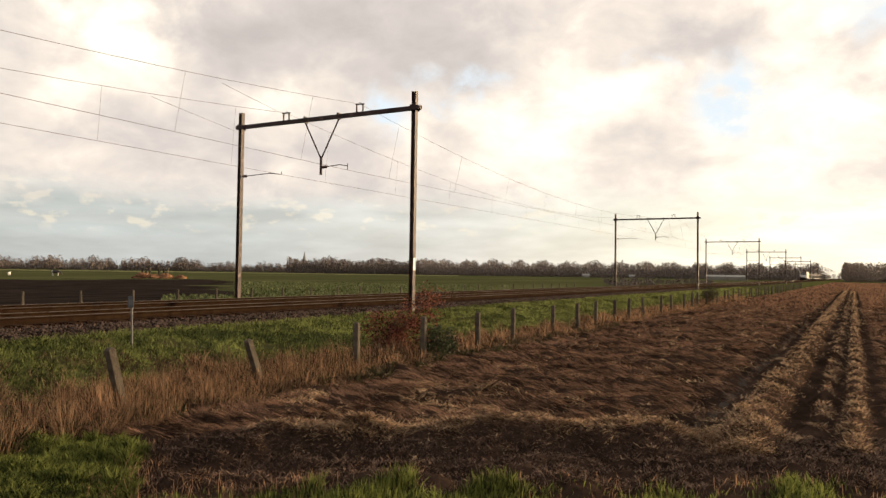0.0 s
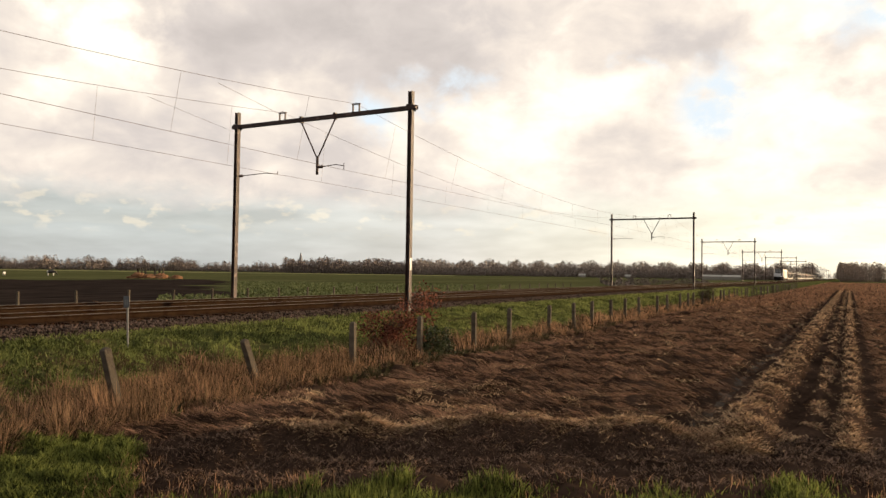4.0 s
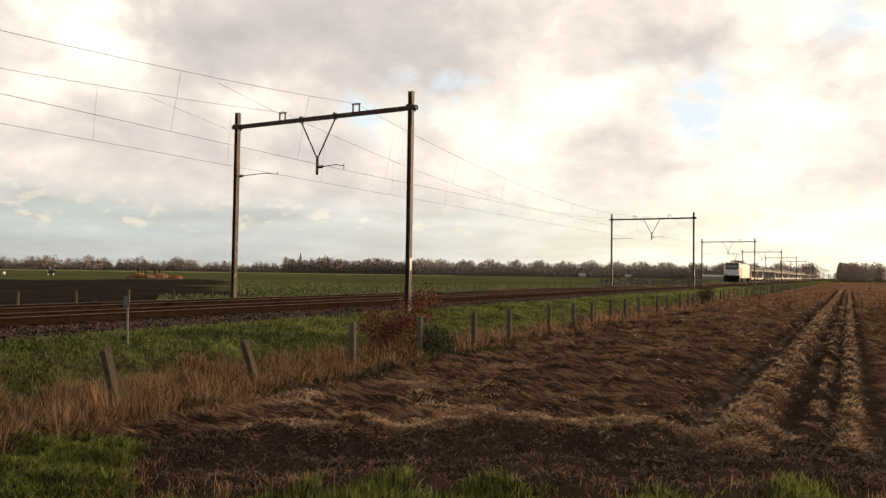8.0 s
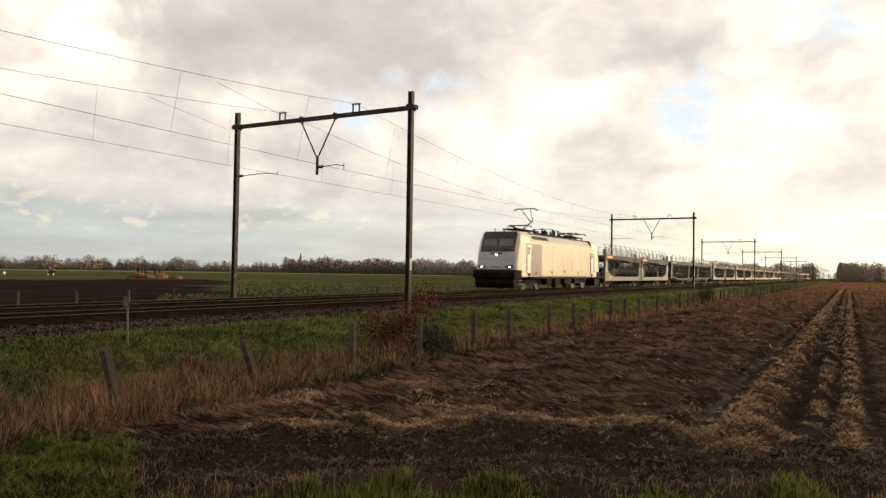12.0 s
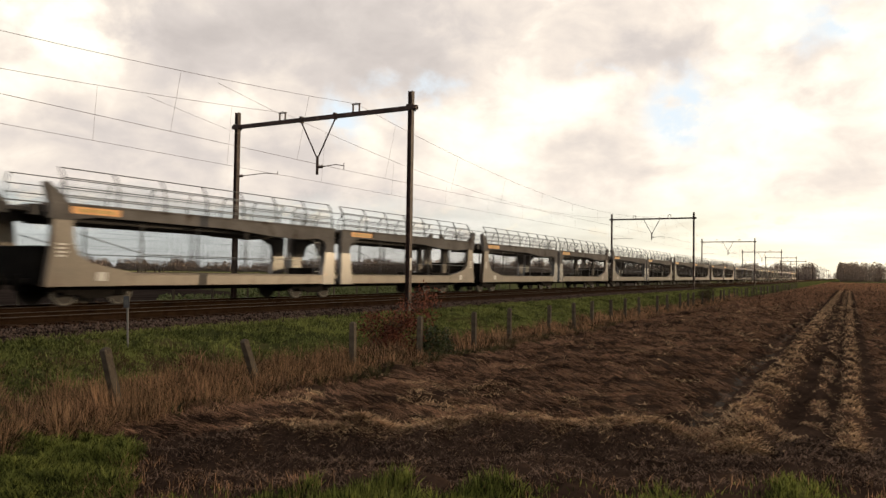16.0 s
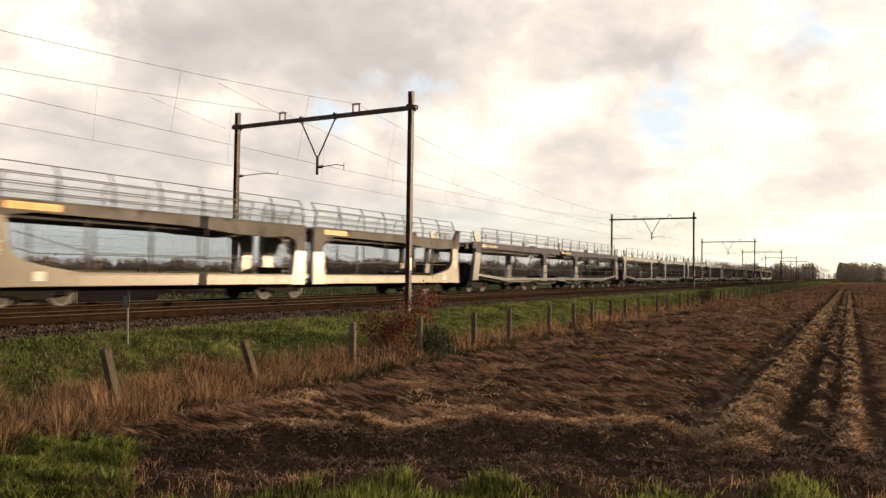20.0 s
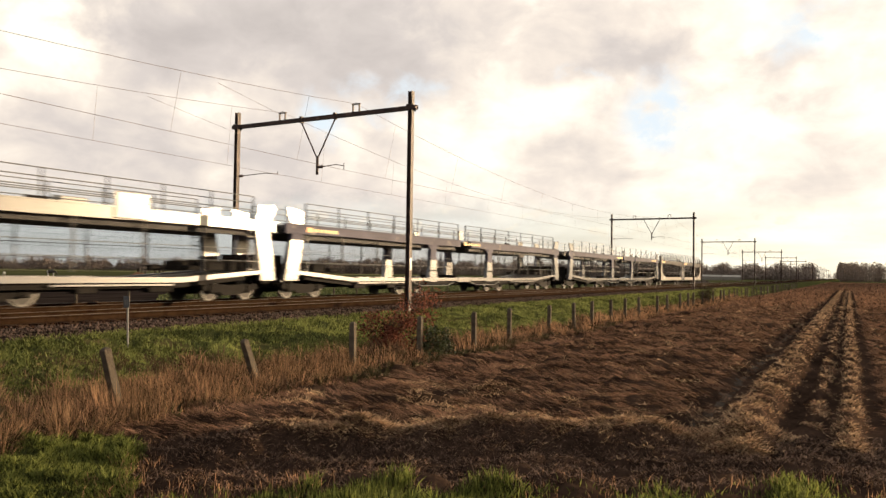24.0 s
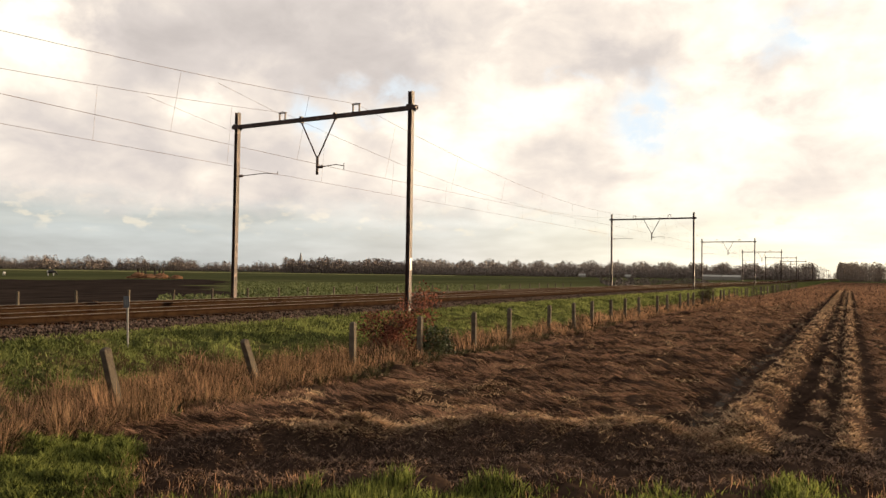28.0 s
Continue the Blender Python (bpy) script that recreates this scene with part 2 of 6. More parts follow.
BLUE_GREY = material("blue_grey_paint", (0.030, 0.028, 0.045), (0.058, 0.055, 0.080), 0.55, 0, 0.8, 14, 0.05, piece=0.1, stain=((0.16, 0.14, 0.13), 0.62, 1.3), gloss=0.06)
CREAM = material("cream_wagon_paint", (0.098, 0.092, 0.090), (0.130, 0.125, 0.125), 0.24, 0, 0.7, 14, 0.05, piece=0.1, stain=((0.16, 0.12, 0.09), 0.60, 1.5), gloss=0.9, ior=1.75)
PALE_CREAM = material("pale_cream_paint", (0.145, 0.134, 0.120), (0.205, 0.190, 0.170), 0.2, 0, 0.7, 14, 0.05, piece=0.1, stain=((0.17, 0.13, 0.10), 0.62, 1.5), gloss=0.9, ior=1.7)
WHITE_SILL = material("white_wagon_paint", (0.056, 0.056, 0.060), (0.082, 0.083, 0.090), 0.22, 0, 0.7, 14, 0.04, piece=0.1, stain=((0.13, 0.10, 0.080), 0.60, 1.8), gloss=0.9, ior=1.8)
# Also paints the shade under decks and on the uprights' inner faces.
DARK_PIER = material("dark_pier_paint", (0.0205, 0.0196, 0.0205), (0.0342, 0.0324, 0.0324), 0.6, 0, 1, 18, 0.1, gloss=0.15)
GALV = material("galvanised_rail", (0.0914, 0.0914, 0.0914), (0.1451, 0.1451, 0.1425), 0.5, 0.3, 2, 30, 0.03, gloss=0.4)
MESH_WIRE = material("dull_mesh_wire", (0.018, 0.016, 0.015), (0.036, 0.032, 0.030), 0.8, 0.0, 2, 30, 0, gloss=0.05)
PLANK = material("worn_deck_metal", (0.100, 0.085, 0.070), (0.180, 0.155, 0.130), 0.7, 0.1, 1, 20, 0.2)
ORANGE = material("faded_orange_sign", (0.50, 0.22, 0.06), (0.68, 0.36, 0.13), 0.6, 0, 2, 20, 0)
YELLOW = material("yellow_lettering", (0.3024, 0.2100, 0.0336), (0.3570, 0.2604, 0.0630), 0.5, 0, 2, 20, 0)
COW_BLACK = material("black_hide", (0.012, 0.011, 0.010), (0.035, 0.03, 0.028), 0.8, 0, 3, 30, 0.1)
COW_WHITE = material("white_hide", (0.3250, 0.3100, 0.2900), (0.4000, 0.3850, 0.3650), 0.8, 0, 3, 30, 0.1)
MANURE = material("orange_brown_heap", (0.0660, 0.0323, 0.0166), (0.1814, 0.0998, 0.0562), 0.95, 0, 0.5, 5, 0.8, gloss=0.06)
PALE_ROOF = material("pale_glasshouse", (0.105, 0.098, 0.085), (0.140, 0.132, 0.115), 0.5, 0, 0.1, 1, 0)
BRICK_FAR = material("brick_far_house", (0.0720, 0.0400, 0.0308), (0.0945, 0.0595, 0.0462), 0.9, 0, 0.5, 5, 0.1)
TILE_FAR = material("roof_tile_far", (0.0504, 0.0336, 0.0308), (0.0882, 0.0588, 0.0539), 0.9, 0, 0.5, 5, 0.1)
SLATE = material("spire_slate", (0.05, 0.055, 0.065), (0.09, 0.095, 0.11), 0.7, 0, 0.5, 5, 0.1)
SIGN_BLUE = material("sign_face_grey_blue", (0.0360, 0.0432, 0.0540), (0.0540, 0.0612, 0.0720), 0.5, 0, 4, 30, 0)


# ---- mesh helpers ----
class Shape:
    def __init__(self):
        self.v, self.f, self.k = [], [], []

    def face_up(self, verts, faces, k=0):
        o = len(self.v)
        self.v += [tuple(p) for p in verts]
        self.f += [tuple(i + o for i in fc) for fc in faces]
        self.k += [k] * len(faces)
        return self

    def box(self, x0, x1, y0, y1, z0, z1, k=0):
        v = [(x, y, z) for x in (x0, x1) for y in (y0, y1) for z in (z0, z1)]
        return self.face_up(v, [(0, 1, 3, 2), (4, 6, 7, 5), (0, 4, 5, 1), (2, 3, 7, 6), (0, 2, 6, 4), (1, 5, 7, 3)], k)

    def prism(self, poly, x0, x1, k=0):
        """A polygon of (y, z) pulled from x0 to x1."""
        n = len(poly)
        v = [(x0, y, z) for y, z in poly] + [(x1, y, z) for y, z in poly]
        f = [tuple(range(n))[::-1], tuple(range(n, 2 * n))] + [(i, (i + 1) % n, n + (i + 1) % n, n + i) for i in range(n)]
        return self.face_up(v, f, k)

    def prism_y(self, poly, y0, y1, k=0):
        n = len(poly)
        v = [(x, y0, z) for x, z in poly] + [(x, y1, z) for x, z in poly]
        f = [tuple(range(n)), tuple(range(n, 2 * n))[::-1]] + [(i, n + i, n + (i + 1) % n, (i + 1) % n) for i in range(n)]
        return self.face_up(v, f, k)

    def tube(self, points, r, n=6, r2=None, k=0):
        pts = [Vector(p) for p in points]
        v, f = [], []
        for i, p in enumerate(pts):
            d = (pts[min(i + 1, len(pts) - 1)] - pts[max(i - 1, 0)]).normalized()
            a = d.orthogonal() if abs(d.z) > 0.95 else d.cross(Vector((0, 0, 1)))
            a.normalize()
            b = d.cross(a)
            rr = r if r2 is None else r + (r2 - r) * i / (len(pts) - 1)
            v += [p + (a * math.cos(q) + b * math.sin(q)) * rr for q in (2 * math.pi * j / n for j in range(n))]
        for i in range(len(pts) - 1):
            f += [(i * n + j, i * n + (j + 1) % n, (i + 1) * n + (j + 1) % n, (i + 1) * n + j) for j in range(n)]
        f += [tuple(range(n))[::-1], tuple(range((len(pts) - 1) * n, len(pts) * n))]
        return self.face_up(v, f, k)

    def lathe(self, profile, axis="x", centre=(0, 0, 0), n=20, k=0, capped=True):
        """profile: (along, radius) pairs, turned round an axis through centre."""
        v, f = [], []
        for a, r in profile:
            for j in range(n):
                c, s = r * math.cos(2 * math.pi * j / n), r * math.sin(2 * math.pi * j / n)
                p = (a, c, s) if axis == "x" else (c, a, s) if axis == "y" else (c, s, a)
                v.append(tuple(p[i] + centre[i] for i in range(3)))
        m = len(profile)
        for i in range(m - 1):
            f += [(i * n + j, i * n + (j + 1) % n, (i + 1) * n + (j + 1) % n, (i + 1) * n + j) for j in range(n)]
        if capped:
            f += [tuple(range(n))[::-1], tuple(range((m - 1) * n, m * n))]
        return self.face_up(v, f, k)

    def make(self, name, mats, parent=None, label="", bevel=0.0, smooth=False):
        me = bpy.data.meshes.new(name)
        me.from_pydata(self.v, [], self.f)
        mats = mats if isinstance(mats, (list, tuple)) else [mats]
        for m in mats:
            me.materials.append(m)
        if len(mats) > 1:
            me.polygons.foreach_set("material_index", self.k)
        bm = bmesh.new()
        bm.from_mesh(me)
        if bevel:
            bmesh.ops.bevel(bm, geom=[e for e in bm.edges if e.is_manifold and e.calc_face_angle(0) > 0.5], offset=bevel, segments=1, affect="EDGES", clamp_overlap=True)
        bmesh.ops.recalc_face_normals(bm, faces=bm.faces)
        bm.to_mesh(me)
        bm.free()
        if smooth:
            me.polygons.foreach_set("use_smooth", [True] * len(me.polygons))
        ob = new(name, me)
        if parent is not None:
            ob.parent = parent
        if label:
            ob["label"] = label
        return ob


def empty(name):
    ob = new(name)
    ob.empty_display_size = 0.3
    return ob


def sheet(name, verts, faces, mats, index=None, smooth=False):
    """A large mesh from arrays; all faces have the same number of corners."""
    me = bpy.data.meshes.new(name)
    nf, nc = faces.shape
    me.vertices.add(len(verts))
    me.vertices.foreach_set("co", np.asarray(verts, np.float32).ravel())
    me.loops.add(nf * nc)
    me.loops.foreach_set("vertex_index", np.asarray(faces, np.int32).ravel())
    me.polygons.add(nf)
    me.polygons.foreach_set("loop_start", np.arange(0, nf * nc, nc, dtype=np.int32))
    for m in mats:
        me.materials.append(m)
    if index is not None:
        me.polygons.foreach_set("material_index", np.asarray(index, np.int32))
    if smooth:
        me.polygons.foreach_set("use_smooth", np.ones(nf, bool))
    me.update(calc_edges=True)
    return new(name, me)


rng = np.random.default_rng(7)


def wave_noise(x, y, size, seed):
    """Smooth noise in about -1..1 from a few crossing waves."""
    r = np.random.default_rng(seed)
    out = np.zeros_like(x)
    for i in range(9):
        a = r.uniform(0, 2 * np.pi)
        k = 2 * np.pi / size * r.uniform(0.5, 1.7)
        out = out + np.sin((x * np.cos(a) + y * np.sin(a)) * k + r.uniform(0, 6.28))
    return out / 4.0


# ---- ground ----
LAY = np.array([0.932, 0.362])     # way in which the flattened straw lies
ROW = np.array([0.818, 0.575])     # way of the windrow across the field's end


def row_place(s, off):
    """A place s along the windrow and off beyond it."""
    return -7.0 + s * ROW[0] - off * ROW[1], 6.66 + s * ROW[1] + off * ROW[0]


def band(x, a, b, soft):
    """1 between a and b, falling off over soft."""
    return np.clip((x - a) / soft + 0.5, 0, 1) * np.clip((b - x) / soft + 0.5, 0, 1)


def cross_way(x, y):
    """Distance from the windrow that lies across the field's end."""
    return -(x + 7.0) * ROW[1] + (y - 6.66) * ROW[0]


def ground_height(x, y):
    prof_x = [-5000, -60, -27, -25.2, -23.6, -14.4, -12.6, -10.6, -9.2, 5000]
    prof_z = [0.1, 0.1, 0.1, 0.35, 0.72, 0.74, 0.52, 0.12, 0.0, 0.0]
    z = np.interp(x, prof_x, prof_z)
    near = np.clip(1.3 - np.hypot(x, y) / 130, 0, 1)
    field = np.clip((x + 9.4) / 0.6, 0, 1) * near
    a, b = x * LAY[0] + y * LAY[1], -x * LAY[1] + y * LAY[0]
    b = b + 0.25 * wave_noise(x, y, 3.0, 6)
    lanes = band(x, -2.1, 0.75, 0.4) * np.clip((y - 9.4) / 1.2, 0, 1)
    rough = field * (1 - 0.75 * lanes)
    z = z + rough * (0.06 * wave_noise(a * 0.4, b, 1.1, 1) + 0.085 * np.abs(wave_noise(a * 0.45, b, 0.75, 2)) + 0.03 * wave_noise(x, y, 2.3, 3) + 0.03 * wave_noise(x, y, 0.36, 7))
    verge = np.clip((-9.6 - x) / 0.5, 0, 1) * np.clip((x + 14.2) / 0.5, 0, 1) * near
    z = z + verge * (0.08 * wave_noise(x, y, 1.4, 4) + 0.05 * np.abs(wave_noise(x, y, 0.6, 5)))
    wob = 0.05 * wave_noise(0 * x, y, 2.1, 8)
    along = np.clip((y - 9.6 - 0.9 * (x > -0.9)) / 1.8, 0, 1) * field
    lump = 0.8 + 0.25 * wave_noise(x, y, 0.7, 9)
    z = z + along * lump * (0.34 * band(x, -1.54 + wob, -0.96 + wob, 0.24) + 0.24 * band(x, -0.60 + wob, -0.36, 0.16) * (0.75 + 0.25 * np.sin(y * 0.9)) + 0.27 * band(x, -0.15, 0.15 + wob, 0.18) + 0.10 * band(x, 0.62, 1.05, 0.25) + 0.05 * band(x, -2.5, -2.2, 0.2) - 0.07 * band(x, -2.12, -1.9, 0.12))
    reach = np.clip((x + 7.3) / 0.9, 0, 1) * np.clip((-1.3 - x) / 1.2, 0, 1)
    c = cross_way(x, y) + 0.045 * wave_noise(x, y, 1.7, 10)
    z = z + field * reach * 0.03 * np.sin(c * 21) * band(c, -2.1, -0.8, 0.3)
    z = z + field * reach * (0.25 * np.exp(-(c / np.where(c > 0, 0.50, 0.32)) ** 2) * (0.96 + 0.12 * wave_noise(x, y, 1.3, 21)) - 0.05 * np.exp(-((c + 1.1) / 0.6) ** 2))
    return z


def front_edge(x, y):
    """How far the grass in front reaches: a strip along the field's end and a patch by the fence."""
    strip = 8.55 + 0.617 * x + np.where(x > -5.2, 0.22 + 0.40 * wave_noise(x, 0 * x, 0.9, 22), 0.0)
    patch = 6.25 - 0.95 * np.maximum(0, x + 7.6) - 0.55 * np.maximum(0, -8.0 - x) + 0.2 * wave_noise(x, y, 0.8, 23)
    return np.maximum(strip, patch)


def stretch_out(a, b, step, growth, far):
    mid = list(np.arange(a, b, step))
    lo, hi, s = a, b, step
    left, right = [], []
    while hi < far or lo > -far:
        s *= growth
        if hi < far:
            hi += s
            right.append(hi)
        if lo > -far:
            lo -= s
            left.append(lo)
    return np.array(left[::-1] + mid + right)


def build_ground():
    xs = stretch_out(-15.0, 2.0, 0.075, 1.07, 4600)
    ys = stretch_out(4.0, 22.0, 0.085, 1.035, 4600)
    gx, gy = np.meshgrid(xs, ys)
    gz = ground_height(gx, gy)
    verts = np.stack([gx, gy, gz], -1).reshape(-1, 3)
    ny, nx = gx.shape
    i = np.arange((ny - 1) * (nx - 1))
    i = i + i // (nx - 1)
    faces = np.stack([i, i + 1, i + nx + 1, i + nx], -1)
    c = verts[faces].mean(1)
    x, y = c[:, 0], c[:, 1]
    k = np.zeros(len(c), int)
    k[(x < -9.3)] = 1
    k[(x < -27)] = 3
    # ploughed field and the fields beyond it, on the far side of the line
    edge = 5 * wave_noise(x, y, 22, 63) + 2.5 * wave_noise(x, y, 6, 64)
    k[(x < -29) & (x > -138 + 0.2 * y + 2 * edge) & (y < -x * 0.98 + edge)] = 2
    k[(x > -9.6) & (x < 3) & (y < front_edge(x, y) - np.where(x < -5.6, 0, 0.9))] = 1
    # damp wheel track, its sheen painted as paler soil
    k[(np.abs(x + 2.05 + 0.04 * wave_noise(0 * x, y, 2.5, 41)) < 0.05 + 0.04 * wave_noise(x, y, 0.6, 42)) & (y > 10.2) & (y < 40)] = 4
    k[(x > -9) & (y > 440 + 12 * wave_noise(x, 0 * x, 60, 62))] = 3
    k[(x > 300)] = 3
    ob = sheet("ground", verts, faces, [SOIL, GRASS_SOIL, PLOUGHED, MEADOW, TRACK_SHEEN], k, True)
    return tagged(ob, "flat farmland of dark stubble soil, turf verge and green meadows", "ground", kind="structure")


build_ground()


# ---- loose growth: many blades as one object each ----
def blades(name, x, y, height, width, lean, lean_way, mat, label, category, lift=0.0, bend=0.5):
    """One bent blade at each (x, y); arrays throughout."""
    n = len(x)
    z = ground_height(x, y) + lift - 0.02
    a = rng.uniform(0, 2 * np.pi, n)
    side = np.stack([np.cos(a), np.sin(a), np.zeros(n)], -1) * (width / 2)[:, None]
    way = np.stack([np.cos(lean_way), np.sin(lean_way), np.zeros(n)], -1)
    base = np.stack([x, y, z], -1)
    up = np.array([0, 0, 1.0])
    l1, l2 = lean * bend, lean
    midp = base + (way * np.sin(l1)[:, None] + up * np.cos(l1)[:, None]) * (height * 0.55)[:, None]
    tip = midp + (way * np.sin(l2)[:, None] + up * np.cos(l2)[:, None]) * (height * 0.45)[:, None]
    v = np.stack([base, midp + side, midp - side, tip], 1).reshape(-1, 3)
    o = np.arange(n)[:, None] * 4
    f = np.concatenate([o + np.array([0, 1, 2]), o + np.array([2, 1, 3])], 1).reshape(-1, 3)
    return tagged(sheet(name, v, f, [mat]), label, category, kind="stuff")


def spots(n, x0, x1, y0, y1):
    return rng.uniform(x0, x1, n), y0 + (y1 - y0) * rng.uniform(0, 1, n) ** 1.6


def tufts(cx, cy, each, radius):
    """Blades round each centre: places, the way outwards, and the centre's index."""
    k = np.repeat(np.arange(len(cx)), each)
    a, r = rng.uniform(0, 2 * np.pi, len(k)), radius * np.sqrt(rng.uniform(0, 1, len(k)))
    return cx[k] + r * np.cos(a), cy[k] + r * np.sin(a), a, k


def build_growth():
    # tall dry grass along the fence, in tufts, with withered brown grass among it
    for name, count, each, tall, mat, label in (("dry_grass", 3700, 46, 0.40, DRY, "tall dry orange-brown grass tufts along the fence line"), ("withered_grass", 3600, 38, 0.30, WITHERED, "withered grey-brown grass sunk along the fence line")):
        cx, cy = spots(count, -13.2, -8.3, 4.3, 80)
        far_side = -10.45 - 0.3 * wave_noise(0 * cx + 1, cy, 2.3, 11) - np.clip((15 - cy) / 7, 0, 1) * (0.75 if mat == DRY else 1.9)
        keep = (cx < -8.85 + 0.5 * np.clip((12 - cy) / 3, 0, 1)) & (cx > far_side - (0.3 if mat == WITHERED else 0)) & (wave_noise(cx, cy, 0.9, 14) > -0.5)
        if mat == DRY:
            keep &= wave_noise(cx, cy, 2.6, 44) + 0.6 * np.clip((cy - 7) / 4, -1, 1) > -0.35
        cx, cy = cx[keep], cy[keep]
        hgt = np.clip(tall - 0.12 * np.clip((-10.2 - cx) / 0.8, 0, 1) + 0.20 * wave_noise(cx, cy, 1.8, 13) - 0.2 * np.clip((cx + 9.35) / 0.5, 0, 1), 0.12, 0.72)
        x, y, out, k = tufts(cx, cy, each, 0.14)
        n = len(x)
        wind = 2.7 + 1.3 * wave_noise(cx, cy, 1.6, 45)
        blades(name, x, y, hgt[k] * rng.uniform(0.4, 1.2, n), rng.uniform(0.0035, 0.009, n) * (1 + y / 22), np.abs(rng.normal(0.9, 0.6, n)) + 0.05, np.where(rng.uniform(0, 1, n) < 0.45, out, wind[k] + rng.normal(0, 0.5, n)), mat, label, "dry grass", 0.0, 0.6)
    # a dense pale stand in the nearest corner by the fence
    cx, cy = rng.uniform(-10.7, -8.3, 900), rng.uniform(4.2, 14.0, 900)
    keep = (cx < -8.75 + 0.35 * wave_noise(cx, cy, 1.1, 65) + 0.25 * np.clip((9 - cy) / 3, 0, 1)) & (wave_noise(cx, cy, 0.8, 66) > -0.55)
    cx, cy = cx[keep], cy[keep]
    tall = 0.40 + 0.26 * wave_noise(cx, cy, 0.9, 67)
    wind = 2.4 + 1.2 * wave_noise(cx, cy, 1.2, 68)
    x, y, out, k = tufts(cx, cy, 55, 0.10)
    n = len(x)
    blades("tall_dry_grass", x, y, np.clip(tall[k], 0.15, 0.7) * rng.uniform(0.5, 1.25, n), rng.uniform(0.003, 0.007, n), np.abs(rng.normal(1.0, 0.65, n)) + 0.05, np.where(rng.uniform(0, 1, n) < 0.5, out, wind[k] + rng.normal(0, 0.4, n)), TAWNY, "tall pale dry grass in the corner by the fence", "dry grass", 0.0, 0.5)
    # low dark weeds at the foot of the grass
    cx, cy = spots(900, -10.2, -8.6, 4.5, 32)
    keep = wave_noise(cx, cy, 1.2, 15) > -0.2
    cx, cy = cx[keep], cy[keep]
    x, y, out, k = tufts(cx, cy, 24, 0.12)
    n = len(x)
    blades("weeds", x, y, rng.uniform(0.05, 0.26, n), rng.uniform(0.015, 0.045, n), rng.uniform(0.3, 1.4, n), out, WEED, "low dark green weeds among the dry grass", "weeds")
    # short turf on the verge between fence and ballast
    x, y = spots(120000, -14.9, -10.0, 5, 115)
    keep = rng.uniform(0, 1, len(x)) < np.clip(0.8 + 0.6 * wave_noise(x, y, 1.1, 16), 0.15, 1)
    x, y = x[keep], y[keep]
    n = len(x)
    blades("verge_grass", x, y, rng.uniform(0.04, 0.13, n), rng.uniform(0.016, 0.034, n) * (1 + y / 40), rng.uniform(0.4, 1.4, n), rng.uniform(0, 6.28, n), BLADE, "short green turf on the railway verge", "grass")
    cx, cy = spots(2600, -14.6, -10.3, 5, 60)
    x, y, out, k = tufts(cx, cy, 22, 0.12)
    n = len(x)
    blades("verge_tufts", x, y, rng.uniform(0.07, 0.20, n), rng.uniform(0.006, 0.014, n) * (1 + y / 30), rng.uniform(0.3, 1.3, n), out, BLADE, "rank green grass tufts on the railway verge", "grass")
    # grass in front
    x = np.concatenate([rng.uniform(-10.5, 1.5, 90000), rng.uniform(-9.6, -4.8, 60000), rng.uniform(-5.0, 0.0, 50000)])
    y = np.concatenate([rng.uniform(3.0, 10.2, 90000), rng.uniform(4.0, 6.6, 60000), rng.uniform(5.4, 9.8, 50000)])
    e = front_edge(x, y)
    tuft = np.where(x > -6.0, np.clip(0.05 + (band(x, -4.75, -2.7, 0.35) + 0.4 * band(x, -1.9, -1.15, 0.3) + 0.8 * band(x, -0.65, -0.2, 0.25)) * (0.8 + 0.5 * wave_noise(x, 0 * x, 0.45, 24)), 0.03, 1.1), 1.0)
    keep = (y < e) & (rng.uniform(0, 1, len(x)) < tuft)
    x, y, tuft = x[keep], y[keep], tuft[keep]
    blades("front_grass", x, y, rng.uniform(0.08, 0.24, len(x)) * np.where(x > -6.0, 0.48 + 0.6 * tuft, 0.55 + 0.6 * np.clip(wave_noise(x, y, 0.5, 46), 0, 1)), rng.uniform(0.007, 0.016, len(x)), rng.uniform(0.1, 1.0, len(x)) + np.where(x < -6.0, 0.35, 0), rng.uniform(0, 6.28, len(x)), FRONT_BLADE, "fresh green grass at the edge of the field", "grass")
    x, y = rng.uniform(-7.5, 1.5, 30000), rng.uniform(4.0, 10.2, 30000)
    e = front_edge(x, y)
    keep = (y < e + 0.25) & (y > e - 0.5) & (rng.uniform(0, 1, len(x)) < np.where(x < -4.7, 0.9, 0.35))
    x, y = x[keep], y[keep]
    blades("front_dry_grass", x, y, rng.uniform(0.05, 0.20, len(x)), rng.uniform(0.004, 0.009, len(x)), rng.uniform(0.1, 0.9, len(x)), rng.uniform(0, 6.28, len(x)), DRY, "dry brown grass at the edge of the field", "dry grass")
    # pale straw on the windrows, weathered grey straw under it
    for name, share, mat, label in (("straw", 1.0, STRAW, "pale straw heaped in low windrows on the field"), ("weathered_straw", 0.7, DARK_STRAW, "weathered brown straw in low windrows on the field")):
        parts = []
        for mid, sd, n, gap in ((-1.25, 0.14, 46000, -2), (-0.42, 0.06, 13000, -0.15), (0.02, 0.075, 20000, -0.8), (0.80, 0.12, 6000, -0.3), (-2.4, 0.12, 2500, 0.0)):
            n = int(n * share)
            yy = 9.9 + 0.9 * (mid > -1) + 260 * rng.uniform(0, 1, n) ** 2.9
            xx = mid + sd * rng.normal(0, 1, n) + 0.05 * wave_noise(0 * yy, yy, 2.1, 8)
            ok = wave_noise(0 * yy + mid, yy, 2.6, 47) > gap
            parts.append((xx[ok], yy[ok]))
        n = int(70000 * share)
        s = 0.35 + 6.25 * rng.uniform(0, 1, n) ** 0.85
